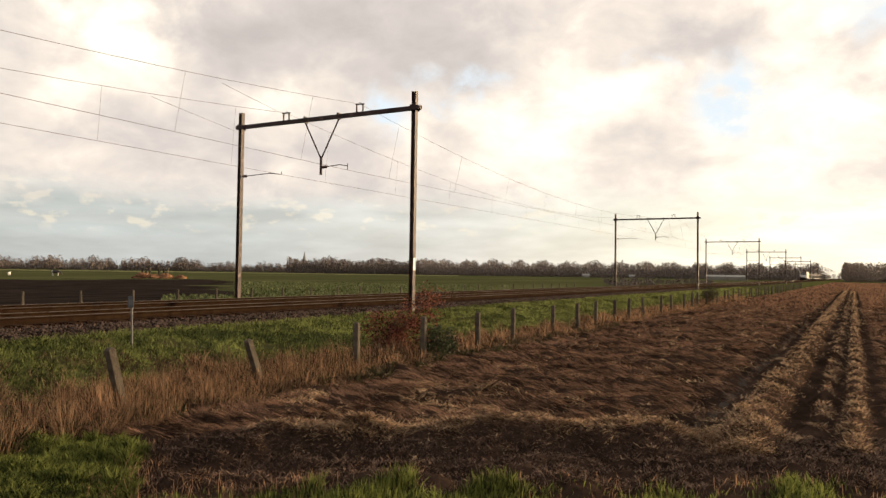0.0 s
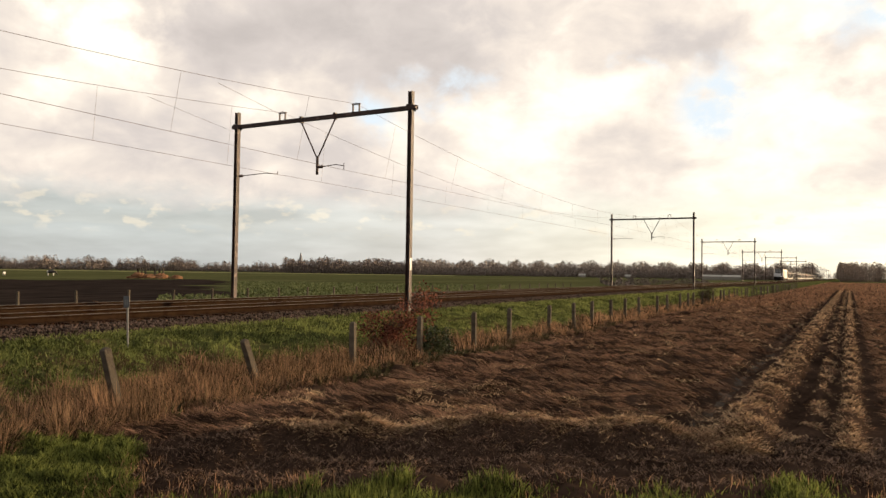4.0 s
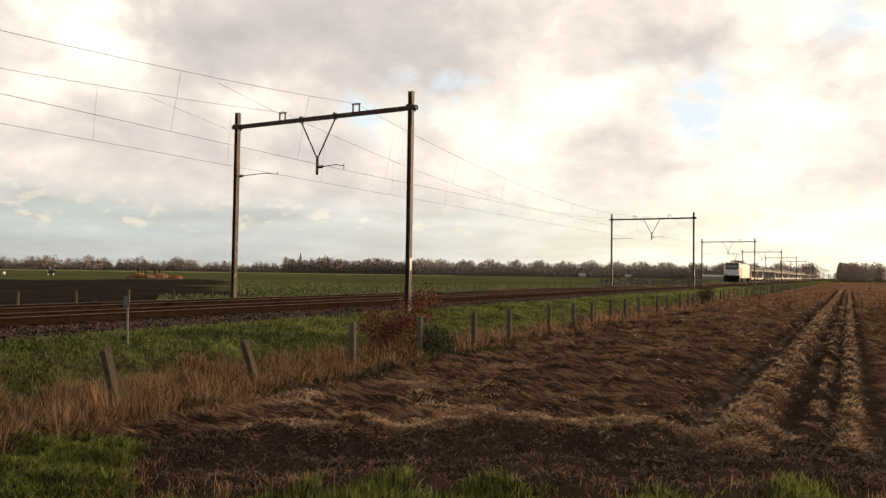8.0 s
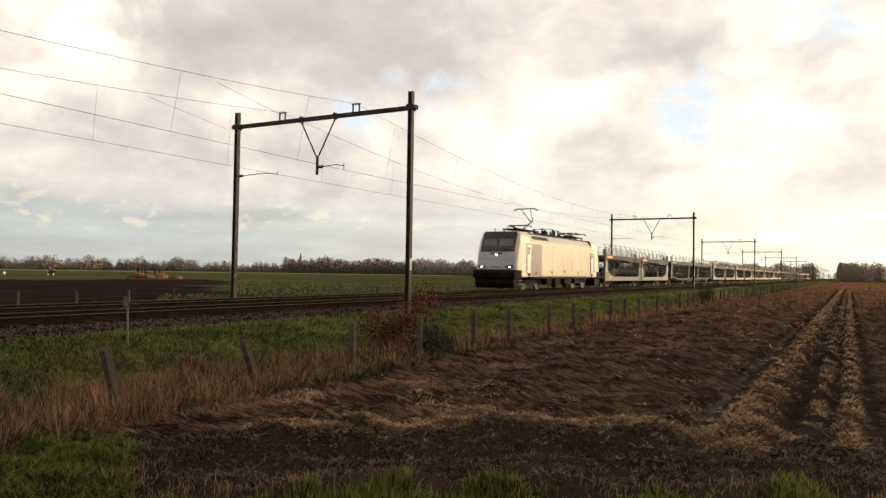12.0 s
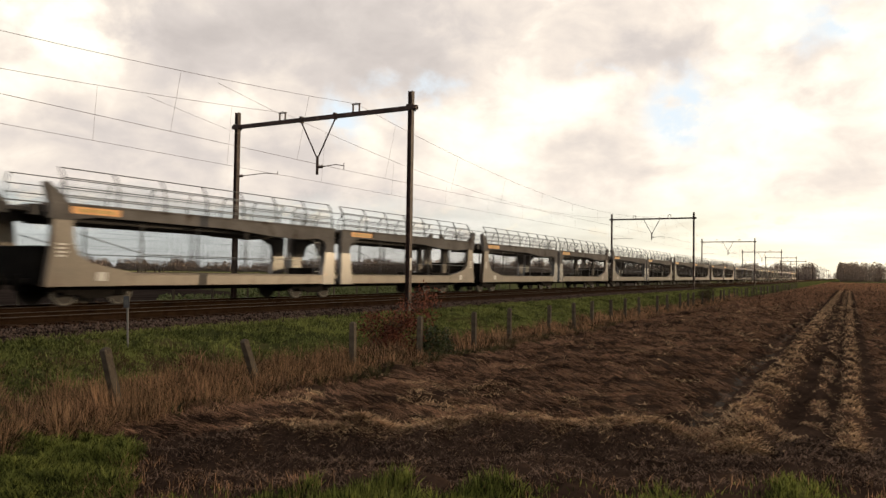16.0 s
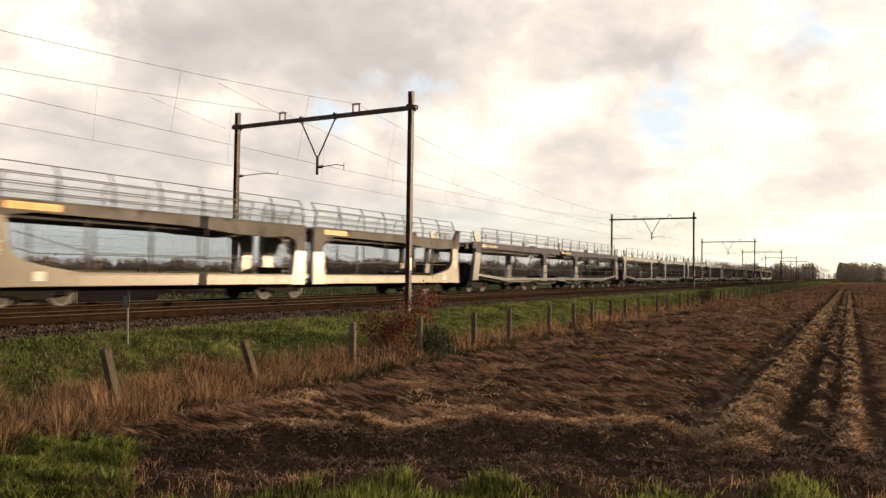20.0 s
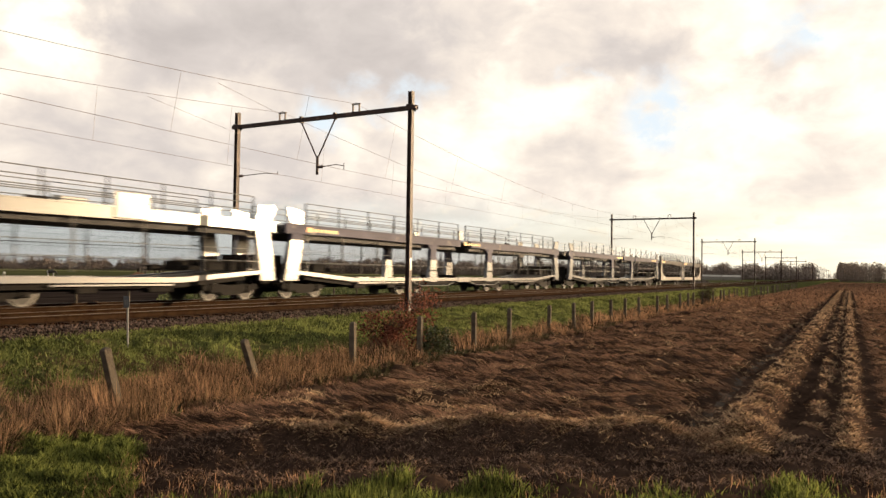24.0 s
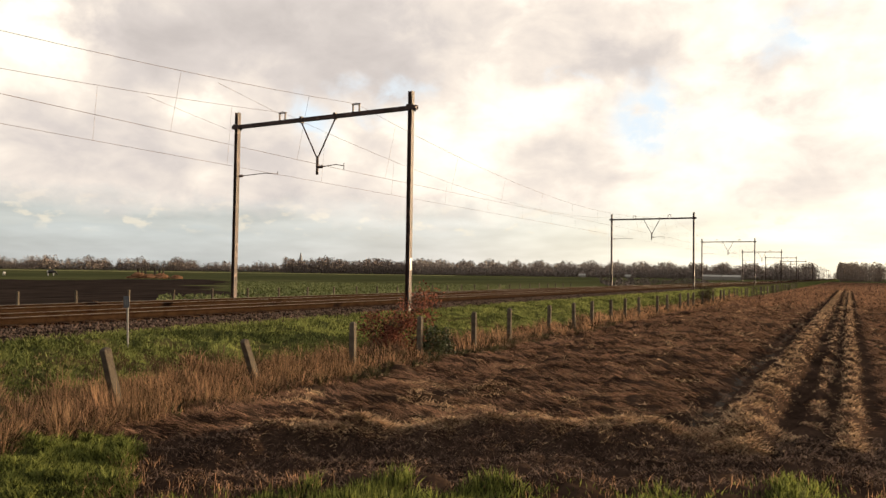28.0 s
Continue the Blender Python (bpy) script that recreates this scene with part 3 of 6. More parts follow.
        off = rng.normal(0.22, 0.34, n)
        # straw mostly stays off the near slope, which is painted as shaded
        ok = (off > -0.06 + 0.10 * rng.normal(0, 1, n) + 0.10 * wave_noise(s, 0 * s, 0.7, 48)) | (rng.uniform(0, 1, n) < 0.12)
        s, off = s[ok], off[ok]
        parts.append(row_place(s, off))
        n = int(12000 * share)
        s, off = rng.uniform(0.5, 8.0, n), np.abs(rng.normal(0.5, 0.9, n))
        parts.append(row_place(s, off))
        x, y = np.concatenate([p[0] for p in parts]), np.concatenate([p[1] for p in parts])
        keep = wave_noise(x, y, 0.8, 25) > -0.6
        x, y = x[keep], y[keep]
        n = len(x)
        cx, cy = x[::10], y[::10]
        turn = rng.uniform(0, 6.28, len(cx))
        tall = rng.uniform(0.5, 1.3, len(cx))
        x, y, out, k = tufts(cx, cy, 15, 0.08)
        n = len(x)
        blades(name, x, y, rng.uniform(0.05, 0.13, n) * tall[k], rng.uniform(0.004, 0.010, n) * (1 + y / 20), np.clip(rng.normal(1.42, 0.22, n), 0.5, 1.75), turn[k] + rng.normal(0, 0.9, n), mat, label, "straw", 0.02, 0.9)
    # loose clumps of pale straw scattered over the flattened field
    cy = 8.0 + 60 * rng.uniform(0, 1, 5200) ** 1.8
    cx = -8.6 + rng.uniform(0, 1, 5200) * (7.0 + 0.05 * cy)
    near_patch = np.exp(-((cx + 6.2) / 1.3) ** 2 - ((cy - 11.5) / 1.1) ** 2)
    keep = (wave_noise(cx, cy, 1.9, 71) + 0.7 * wave_noise(cx * 0.6, cy, 0.8, 72) + 1.2 * near_patch > 0.62) & (cross_way(cx, cy) > 0.2)
    cx, cy = cx[keep], cy[keep]
    turn = rng.uniform(0, 6.28, len(cx))
    x, y, out, k = tufts(cx, cy, 22, 0.12)
    n = len(x)
    blades("loose_straw", x, y, rng.uniform(0.05, 0.15, n), rng.uniform(0.004, 0.009, n) * (1 + y / 20), np.clip(rng.normal(1.35, 0.25, n), 0.4, 1.7), turn[k] + rng.normal(0, 0.8, n), STRAW, "loose clumps of pale straw on the field", "straw", 0.05, 0.85)
    # chaff over the trampled end of the field, darkened for the windrow's shade
    n = 64000
    s, off = rng.uniform(-0.9, 9.0, n), rng.uniform(-2.3, 0.02, n)
    x, y = row_place(s, off)
    keep = (y > front_edge(x, y) - 0.1) & ((wave_noise(x, y, 0.5, 49) > -0.5) | (off > -0.7))
    x, y = x[keep], y[keep]
    n = len(x)
    blades("chaff", x, y, rng.uniform(0.03, 0.11, n), rng.uniform(0.006, 0.014, n), rng.uniform(0.8, 1.6, n), rng.uniform(0, 6.28, n), CHAFF, "trampled chaff at the end of the field, darkened for shade", "straw", 0.015, 0.9)
    # dark flattened straw, combed in swirls over the field
    u = rng.uniform(0, 1, 21000)
    cy = 5.6 + 90 * rng.uniform(0, 1, 21000) ** 1.7
    cx = -9.3 + u * (10.6 + 0.05 * cy)
    keep = (wave_noise(cx * 0.5, cy, 0.9, 19) > -0.6) & (band(cx, -1.9, 0.6, 0.1) * (cy > 9.8) < 0.5) & (cy > front_edge(cx, cy))
    cx, cy = cx[keep], cy[keep]
    keep = (cross_way(cx, cy) > 0.45) | (rng.uniform(0, 1, len(cx)) < 0.08)
    cx, cy = cx[keep], cy[keep]
    comb = math.atan2(LAY[1], LAY[0]) + math.pi + 0.65 * wave_noise(cx, cy, 2.6, 26)
    x, y, out, k = tufts(cx, cy, 20, 0.10)
    n = len(x)
    blades("flattened_straw", x, y, rng.uniform(0.10, 0.32, n) * np.where(cross_way(x, y) < -0.15, 0.35, 1.0), rng.uniform(0.0045, 0.010, n) * (1 + y / 18), rng.uniform(1.25, 1.66, n), comb[k] + rng.normal(0, 0.22, n), DARK_STRAW, "dark brown flattened straw lying over the harvested field", "straw", 0.02, 0.8)
    # the same straw thinning out towards the far end of the field
    n = 90000
    y = 60 + 380 * rng.uniform(0, 1, n) ** 1.5
    x = -9.0 + rng.uniform(0, 1, n) * (11 + 0.05 * y)
    keep = (wave_noise(x * 2.0, y * 0.35, 3.0, 61) > -0.7) & ((band(x, -2.0, 0.6, 0.1) < 0.5) | (y > 150))
    x, y = x[keep], y[keep]
    n = len(x)
    blades("far_straw", x, y, rng.uniform(0.12, 0.34, n), 0.02 + 0.0007 * y * rng.uniform(0.6, 1.4, n), rng.uniform(0.7, 1.4, n), math.atan2(LAY[1], LAY[0]) + math.pi + rng.normal(0, 0.7, n), DARK_STRAW, "dark brown straw at the far end of the field", "straw", 0.0, 0.8)


build_growth()


# ---- railway ----
def build_ballast():
    prof = [(-25.0, 0.62), (-23.4, 0.86), (-22.7, RAIL - 0.19), (-15.35, RAIL - 0.19), (-14.9, RAIL - 0.26), (-14.05, 0.62), (-14.05, 0.45), (-25.0, 0.45)]
    ob = Shape().prism_y(prof, -480, 1500).make("ballast", [BALLAST])
    tagged(ob, "grey crushed-stone ballast bed under two tracks", "ballast", kind="structure")
    # loose stones on the shoulder and between the rails
    n = 44000
    y = 4 + 85 * rng.uniform(0, 1, n) ** 1.5
    x = rng.uniform(-15.5, -13.9, n)
    z = np.interp(x, [-15.35, -14.9, -14.05], [RAIL - 0.19, RAIL - 0.26, 0.62])
    z = np.where(x > -14.05, 0.66, z)
    cube = np.array([(1, 0, 0), (-1, 0, 0), (0, 1, 0), (0, -1, 0), (0, 0, 1), (0, 0, -1)], float)
    tri = np.array([(0, 2, 4), (2, 1, 4), (1, 3, 4), (3, 0, 4), (2, 0, 5), (1, 2, 5), (3, 1, 5), (0, 3, 5)])

    def stones(name, x, y, z, r, mat, label):
        m = len(x)
        v = cube[None] * r[:, None, None] * rng.uniform(0.6, 1.2, (m, 6, 1)) + rng.normal(0, 0.25, (m, 6, 3)) * r[:, None, None]
        v = v + np.stack([x, y, z], -1)[:, None]
        f = (tri[None] + np.arange(m)[:, None, None] * 6).reshape(-1, 3)
        tagged(sheet(name, v.reshape(-1, 3), f, [mat]), label, "ballast", kind="stuff")
    stones("ballast_stones", x, y, z, rng.uniform(0.018, 0.046, n), STONE, "loose grey ballast stones on the shoulder")
    n = 24000
    y = 4 + 110 * rng.uniform(0, 1, n) ** 1.5
    x = rng.uniform(-22.6, -15.4, n)
    stones("rusty_stones", x, y, np.full(n, RAIL - 0.18), rng.uniform(0.025, 0.055, n), RUSTY_STONE, "rust-brown ballast stones between the rails")


def build_track(cx, label):
    track = empty("railway_track")
    track.location = (cx, 0, RAIL)
    tagged(track, label, "track", kind="structure")
    for side in (-1, 1):
        c = side * 0.7535
        prof = [(c - 0.07, -0.172), (c + 0.07, -0.172), (c + 0.07, -0.160), (c + 0.012, -0.14), (c + 0.012, -0.05), (c + 0.036, -0.035), (c + 0.036, -0.004), (c - 0.036, -0.004), (c - 0.036, -0.035), (c - 0.012, -0.05), (c - 0.012, -0.14), (c - 0.07, -0.160)]
        rail = Shape().prism_y(prof, -480, 1500).make("rail", RUST, track)
        Shape().box(c - 0.034, c + 0.034, -480, 1500, -0.0045, 0.0).make("running_surface", RAIL_TOP, rail, "worn bright top of the rail")
    first = Shape().box(-1.3, 1.3, -0.12, 0.12, -0.33, -0.155)
    proto = first.make("sleeper", SLEEPER, track, bevel=0.012)
    proto.location = (0, 3.0, 0)
    for i in range(1, 180):
        ob = new("sleeper", proto.data)
        ob.parent = track
        ob.location = (0, 3.0 + i * 0.6, 0)
        ob.rotation_euler = (0, 0, 0.01 * math.sin(i * 7.1))


build_ballast()
build_track(NEAR_TRACK, "rusty empty railway track nearest the verge")
build_track(FAR_TRACK, "rusty railway track used by the train")


def build_gantry():
    g = empty("catenary_gantry")
    tagged(g, "dark steel portal gantry spanning two tracks, carrying the overhead line", "gantry", "catenary gantries along the line")
    top, beam_z = 7.95, 7.32
    for x in (POST_L, POST_R):
        px = x - MID
        h = [(-0.085, -0.095), (-0.071, -0.095), (-0.066, -0.010), (0.066, -0.010), (0.071, -0.095), (0.085, -0.095), (0.085, 0.095), (0.071, 0.095), (0.066, 0.010), (-0.066, 0.010), (-0.071, 0.095), (-0.085, 0.095)]
        n = len(h)
        s = Shape().face_up([(px + a, c, z) for z in (-0.75, top) for a, c in h], [tuple(range(n))[::-1], tuple(range(n, 2 * n))] + [(i, (i + 1) % n, n + (i + 1) % n, n + i) for i in range(n)])
        post = s.make("post", POST_PAINT, g)
        c = Shape().box(px - 0.3, px + 0.3, -0.3, 0.3, -0.95, -0.42)
        c.make("footing", CONCRETE, post, "grey concrete footing", bevel=0.03)
        cl = Shape()
        cl.box(px - 0.15, px + 0.15, -0.135, -0.0965, beam_z - 0.12, beam_z + 0.12)
        cl.box(px - 0.15, px + 0.15, 0.0965, 0.135, beam_z - 0.12, beam_z + 0.12)
        cl.box(px - 0.25, px - 0.087, -0.12, 0.12, beam_z - 0.06, beam_z + 0.07)
        cl.box(px + 0.087, px + 0.25, -0.12, 0.12, beam_z - 0.06, beam_z + 0.07)
        for q in (-0.11, 0.11):
            for zz in (-0.075, 0.075):
                cl.lathe([(-0.165, 0.02), (0.165, 0.02)], "y", (px + q, 0, beam_z + zz), 6)
        cl.make("clamp", POST_PAINT, post, bevel=0.01)
        if x == POST_R:
            Shape().box(px + 0.0855, px + 0.094, -0.07, 0.07, 1.2, 1.66).make("number_plate", WHITE_PLATE, post, "small blank white plate")
    hx = (POST_R - POST_L) / 2
    b = Shape()
    b.box(-hx - 0.27, hx + 0.27, -0.075, 0.075, beam_z + 0.062, beam_z + 0.078)
    b.box(-hx - 0.27, hx + 0.27, -0.075, 0.075, beam_z - 0.078, beam_z - 0.062)
    b.box(-hx - 0.27, hx + 0.27, -0.066, -0.054, beam_z - 0.0615, beam_z + 0.0615)
    b.box(-hx - 0.27, hx + 0.27, 0.054, 0.066, beam_z - 0.0615, beam_z + 0.0615)
    for d in (-0.86, 0.86):
        b.box(d - 0.05, d + 0.05, -0.085, 0.085, beam_z - 0.12, beam_z + 0.14)
    b.make("crossbeam", POST_PAINT, g)
    for cx in (NEAR_TRACK - MID, FAR_TRACK - MID):
        s = Shape()
        for d in (-0.15, 0.15):
            s.box(cx + d - 0.02, cx + d + 0.02, -0.03, 0.03, beam_z + 0.08, beam_z + 0.37)
        s.box(cx - 0.20, cx + 0.20, -0.035, 0.035, beam_z + 0.372, beam_z + 0.41)
        s.tube([(cx - 0.07, 0, beam_z + 0.41), (cx - 0.03, 0, beam_z + 0.445), (cx + 0.03, 0, beam_z + 0.445), (cx + 0.07, 0, beam_z + 0.41)], 0.012, 5)
        s.make("wire_saddle", POST_PAINT, g)
    # tie wires that slant across to the next support
    Shape().tube([(NEAR_TRACK - MID, -7.2, 6.86), (FAR_TRACK - MID, 0, 7.6)], 0.006, 5).make("tie_wire", WIRE, g)
    Shape().tube([(FAR_TRACK - MID, -6.75, 6.94), (POST_L - MID + 0.13, 0, 7.0)], 0.006, 5).make("tie_wire", WIRE, g)
    # V bracket in the middle
    for d in (-1, 1):
        Shape().tube([(d * 0.86, 0, beam_z - 0.1), (d * 0.05, 0, 5.75)], 0.03, 8).make("v_strut", POST_PAINT, g)
    stub = Shape().tube([(0, 0, 5.78), (0, 0, 5.02)], 0.055, 10).make("drop_tube", POST_PAINT, g)
    # registration arms: from the stub to the near wire, from the left post to the far wire
    for x0, x1, z0 in ((0.05, NEAR_TRACK - MID - 0.55, 5.33), (-hx + 0.13, FAR_TRACK - MID - 0.2, 5.18)):
        arm = Shape().tube([(x0 + 0.2, 0, z0), (x0 + 0.7 * (x1 - x0), 0, z0 + 0.05), (x1, 0, z0 - 0.03)], 0.018, 6).make("registration_arm", POST_PAINT, g)
        Shape().lathe([(0, 0.025), (0.03, 0.06), (0.08, 0.065), (0.12, 0.04), (0.16, 0.065), (0.22, 0.06), (0.26, 0.02)], "x", (x0, 0, z0), 12).make("insulator", INSULATOR, arm)
        Shape().tube([(x1, 0, z0 + 0.08), (x1, 0, 5.15)], 0.014, 6).make("clip", POST_PAINT, arm)
    return g


GANTRIES = [GANTRY_Y + i * GANTRY_STEP for i in range(-1, 13)]


def build_line():
    g = build_gantry()
    g.matrix_basis = pose(MID, GANTRIES[0], RAIL)
    for y in GANTRIES[1:]:
        copy_thing(g, pose(MID, y, RAIL))
    for cx, off, label in ((NEAR_TRACK, -0.55, "overhead line above the near track"), (FAR_TRACK, -0.2, "overhead line above the far track")):
        line = empty("overhead_line")
        line.location = (cx, 0, RAIL)
        tagged(line, label + ", copper wires with droppers", "wires", "overhead lines")
        mess, cont, drops = [], [], []
        for i in range(len(GANTRIES) - 1):
            y0, y1 = GANTRIES[i], GANTRIES[i + 1]
            st0, st1 = (off if i % 2 else -off), (-off if i % 2 else off)
            for j in range(24):
                u = j / 24
                y = y0 + (y1 - y0) * u
                zm = 7.72 - 1.65 * 4 * u * (1 - u)
                mess.append((0.0, y, zm))
                cont.append((st0 + (st1 - st0) * u, y, 5.14))
            for j in range(10):
                u = (j + 0.5) / 10
                y = y0 + (y1 - y0) * u
                drops.append(((0, y, 7.72 - 1.65 * 4 * u * (1 - u)), (st0 + (st1 - st0) * u, y, 5.15)))
        Shape().tube(mess, 0.007, 5).make("messenger_wire", WIRE, line)
        Shape().tube(cont, 0.007, 5).make("contact_wire", WIRE, line)
        for a, b in drops[:70]:
            Shape().tube([a, b], 0.004, 4).make("dropper", WIRE, line)


build_line()


# ---- fences ----
def build_post(h, w):
    s = Shape()
    v = [(-w, -w, -0.25), (w, -w, -0.25), (w, w, -0.25), (-w, w, -0.25), (-w * 0.92, -w * 0.92, h - 0.03), (w * 0.92, -w * 0.92, h - 0.03), (w * 0.92, w * 0.92, h - 0.03), (-w * 0.92, w * 0.92, h - 0.03),
         (-w * 0.5, -w * 0.5, h), (w * 0.5, -w * 0.5, h), (w * 0.5, w * 0.5, h), (-w * 0.5, w * 0.5, h)]
    f = [(3, 2, 1, 0), (8, 9, 10, 11)] + [(i, (i + 1) % 4, 4 + (i + 1) % 4, 4 + i) for i in range(4)] + [(4 + i, 4 + (i + 1) % 4, 8 + (i + 1) % 4, 8 + i) for i in range(4)]
    return s.face_up(v, f).make("fence_post", CONCRETE, bevel=0.008)


def build_fences():
    post = build_post(1.12, 0.066)
    tagged(post, "upright weathered concrete fence post in dry grass", "fence post", "fence posts along the field")
    ys = [13.3, 16.0, 18.95, 21.75, 25.0, 27.8, 30.4, 32.7, 35.5, 38.2, 41.8, 45.1, 48.5, 51.0, 53.6] + [56.4 + 2.85 * i for i in range(40)]
    post.matrix_basis = pose(-9.52, 13.2, 0, 0, -0.6, 8)
    for i, y in enumerate(ys[1:]):
        copy_thing(post, pose(-9.48 + 0.08 * math.sin(i * 2.3), y, 0.0, 1.6 * math.sin(i * 1.9), 1.2 * math.sin(i * 3.1), 5 * math.sin(i)))
    a = copy_thing(post, pose(-9.62, 7.42, -0.03, 15.5, 0, 0))
    tagged(a, "slightly leaning concrete fence post in tall dry grass")
    b = copy_thing(post, pose(-9.62, 10.42, -0.06, 24, 0, 0))
    tagged(b, "strongly leaning concrete fence post in tall dry grass")
    far = build_post(1.12, 0.05)
    tagged(far, "concrete fence post beyond the tracks", "fence post", "fence posts beyond the tracks")
    for i in range(30):
        y = 10.0 + 2.6 * i
        m = pose(-29.5, y, 0.1, 2 * math.sin(i * 2.1), 2.5 * math.sin(i * 1.3), 0)
        if i == 0:
            far.matrix_basis = m
        else:
            copy_thing(far, m)


build_fences()


def build_sign():
    s = empty("track_sign")
    s.matrix_basis = pose(-13.24, 10.34, 0.60, 0, -2.5, 0)
    tagged(s, "small grey-blue square sign on a thin steel pole", "sign")
    Shape().tube([(0, 0, -0.3), (0.0, 0, 0.82)], 0.02, 8).make("pole", GALV, s)
    Shape().box(-0.09, 0.09, -0.030, -0.024, 0.80, 1.04).make("plate", SIGN_BLUE, s, bevel=0.002)
    for i in range(2):
        Shape().box(-0.055 + 0.065 * i, -0.01 + 0.065 * i, -0.033, -0.0305, 0.86, 0.97).make("mark", GALV, s, "unreadable pale bar")


build_sign()


def build_marker():
    m = Shape().prism_y([(-0.11, 0.0), (0.11, 0.0), (0.10, 0.17), (0.06, 0.21), (-0.06, 0.21), (-0.10, 0.17)], -0.08, 0.08).make("marker_stone", WHITE_PLATE, bevel=0.01)
    m.matrix_basis = pose(-18.95, 10.62, RAIL - 0.19)
    tagged(m, "small white painted marker stone on the ballast between tracks", "marker stone")


build_marker()


# ---- bush and ivy ----
def leaf_cloud(name, centres, spread, n, size, mat, parent):
    v, f = [], []
    c = np.array(centres)
    idx = rng.integers(0, len(c), n)
    p = c[idx] + rng.normal(0, 1, (n, 3)) * np.array(spread)
    d1, d2 = rng.normal(0, 1, (n, 3)), rng.normal(0, 1, (n, 3))
    d1 /= np.linalg.norm(d1, axis=1)[:, None]
    d2 -= d1 * (d1 * d2).sum(1)[:, None]
    d2 /= np.linalg.norm(d2, axis=1)[:, None]
    s = rng.uniform(0.5, 1.0, n)[:, None] * size
    v = np.stack([p - d1 * s, p + d2 * s * 0.5, p + d1 * s, p - d2 * s * 0.5], 1).reshape(-1, 3)
    f = np.arange(4 * n).reshape(-1, 4)
    ob = sheet(name, v, f, [mat])
    ob.parent = parent
    return ob


def build_bush():
    r = random.Random(5)
    bush = empty("shrub")
    bush.location = (-10.7, 16.3, 0.05)
    tagged(bush, "red-brown leafy shrub leaning over beside the fence", "shrub")
    tips = []
    for i in range(26):
        a = r.uniform(0, 6.28)
        reach, hgt = r.uniform(0.2, 0.9), r.uniform(0.4, 1.25)
        lean_x = 0.35
        if i > 17:
            hgt, reach, lean_x = r.uniform(1.4, 2.05), r.uniform(0.1, 0.35), 0.75
        pts = [(0.1 * math.cos(a), 0.1 * math.sin(a), 0)]
        for j in range(1, 6):
            u = j / 5
            pts.append((0.1 * math.cos(a) + reach * u * math.cos(a) + lean_x * u * u * hgt * 0.8 + r.gauss(0, 0.03), reach * u * math.sin(a) + 0.2 * u * u * hgt + r.gauss(0, 0.03), hgt * (u - 0.12 * u * u)))
        Shape().tube(pts, 0.016, 5, 0.004).make("stem", TWIG, bush)
        tips += pts[2:] + [pts[-1]] * (1 if i > 17 else 3)
    leaf_cloud("leaves", tips, (0.13, 0.13, 0.10), 4200, 0.05, RED_LEAF, bush)
    low = empty("shrub")
    low.location = (-9.6, 58.6, 0.05)
    tagged(low, "small dark shrub standing in the far fence line", "shrub")
    tips = []
    for i in range(18):
        a, hgt = r.uniform(0, 6.28), r.uniform(0.6, 1.5)
        tip = (0.7 * math.cos(a) * r.uniform(0.3, 1), 0.7 * math.sin(a) * r.uniform(0.3, 1), hgt)
        Shape().tube([(0, 0, 0), (tip[0] * 0.4, tip[1] * 0.4, hgt * 0.6), tip], 0.02, 5, 0.006).make("stem", TWIG, low)
        tips += [tip, (tip[0] * 0.7, tip[1] * 0.7, hgt * 0.7)]
    leaf_cloud("leaves", tips, (0.16, 0.16, 0.16), 1500, 0.06, WEED, low)
    ivy = empty("ivy")
    ivy.location = (-9.35, 16.45, 0)
    tagged(ivy, "dark green ivy clump growing round a fence post", "ivy")
    cs = []
    for i in range(60):
        a, q = r.uniform(0, 6.28), r.uniform(0, 1)
        cs.append((0.40 * math.cos(a) * (1 - 0.55 * q) + 0.12, 0.4 * math.sin(a) * (1 - 0.5 * q), 0.08 + 0.68 * q))
    for i in range(8):
        c = cs[i * 7]
        Shape().tube([(0, 0, 0), (c[0] * 0.6, c[1] * 0.6, c[2] * 0.6), c], 0.01, 5, 0.004).make("stem", TWIG, ivy)
    leaf_cloud("leaves", cs, (0.07, 0.07, 0.07), 2600, 0.04, IVY, ivy)


build_bush()

# ---- train ----
def half_width(z):
    return float(np.interp(z, [0.9, 3.25, 3.5, 3.75, 3.9, 4.0], [1.49, 1.49, 1.47, 1.42, 1.36, 1.24]))


def nose(z):
    return float(np.interp(z, [0.9, 1.35, 1.7, 2.6, 3.3, 3.75, 4.0], [-9.22, -9.32, -9.30, -9.10, -8.80, -8.62, -8.50]))


def nose_at(x, z):
    return nose(z) + float(np.interp(abs(x) / half_width(z), [0, 0.25, 0.55, 0.8, 0.93, 1], [0, 0.001, 0.015, 0.065, 0.12, 0.26]))


def cab_ring(z, sign):
    hw = half_width(z)
    xs = [hw * q for q in (1, 0.93, 0.8, 0.55, 0.25, 0, -0.25, -0.55, -0.8, -0.93, -1)]
    ring = [(hw, -6.9 * 1.0, z)] + [(x, nose_at(x, z), z) for x in xs] + [(-hw, -6.9, z)]
    return [(x, y * sign, zz) for x, y, zz in ring]


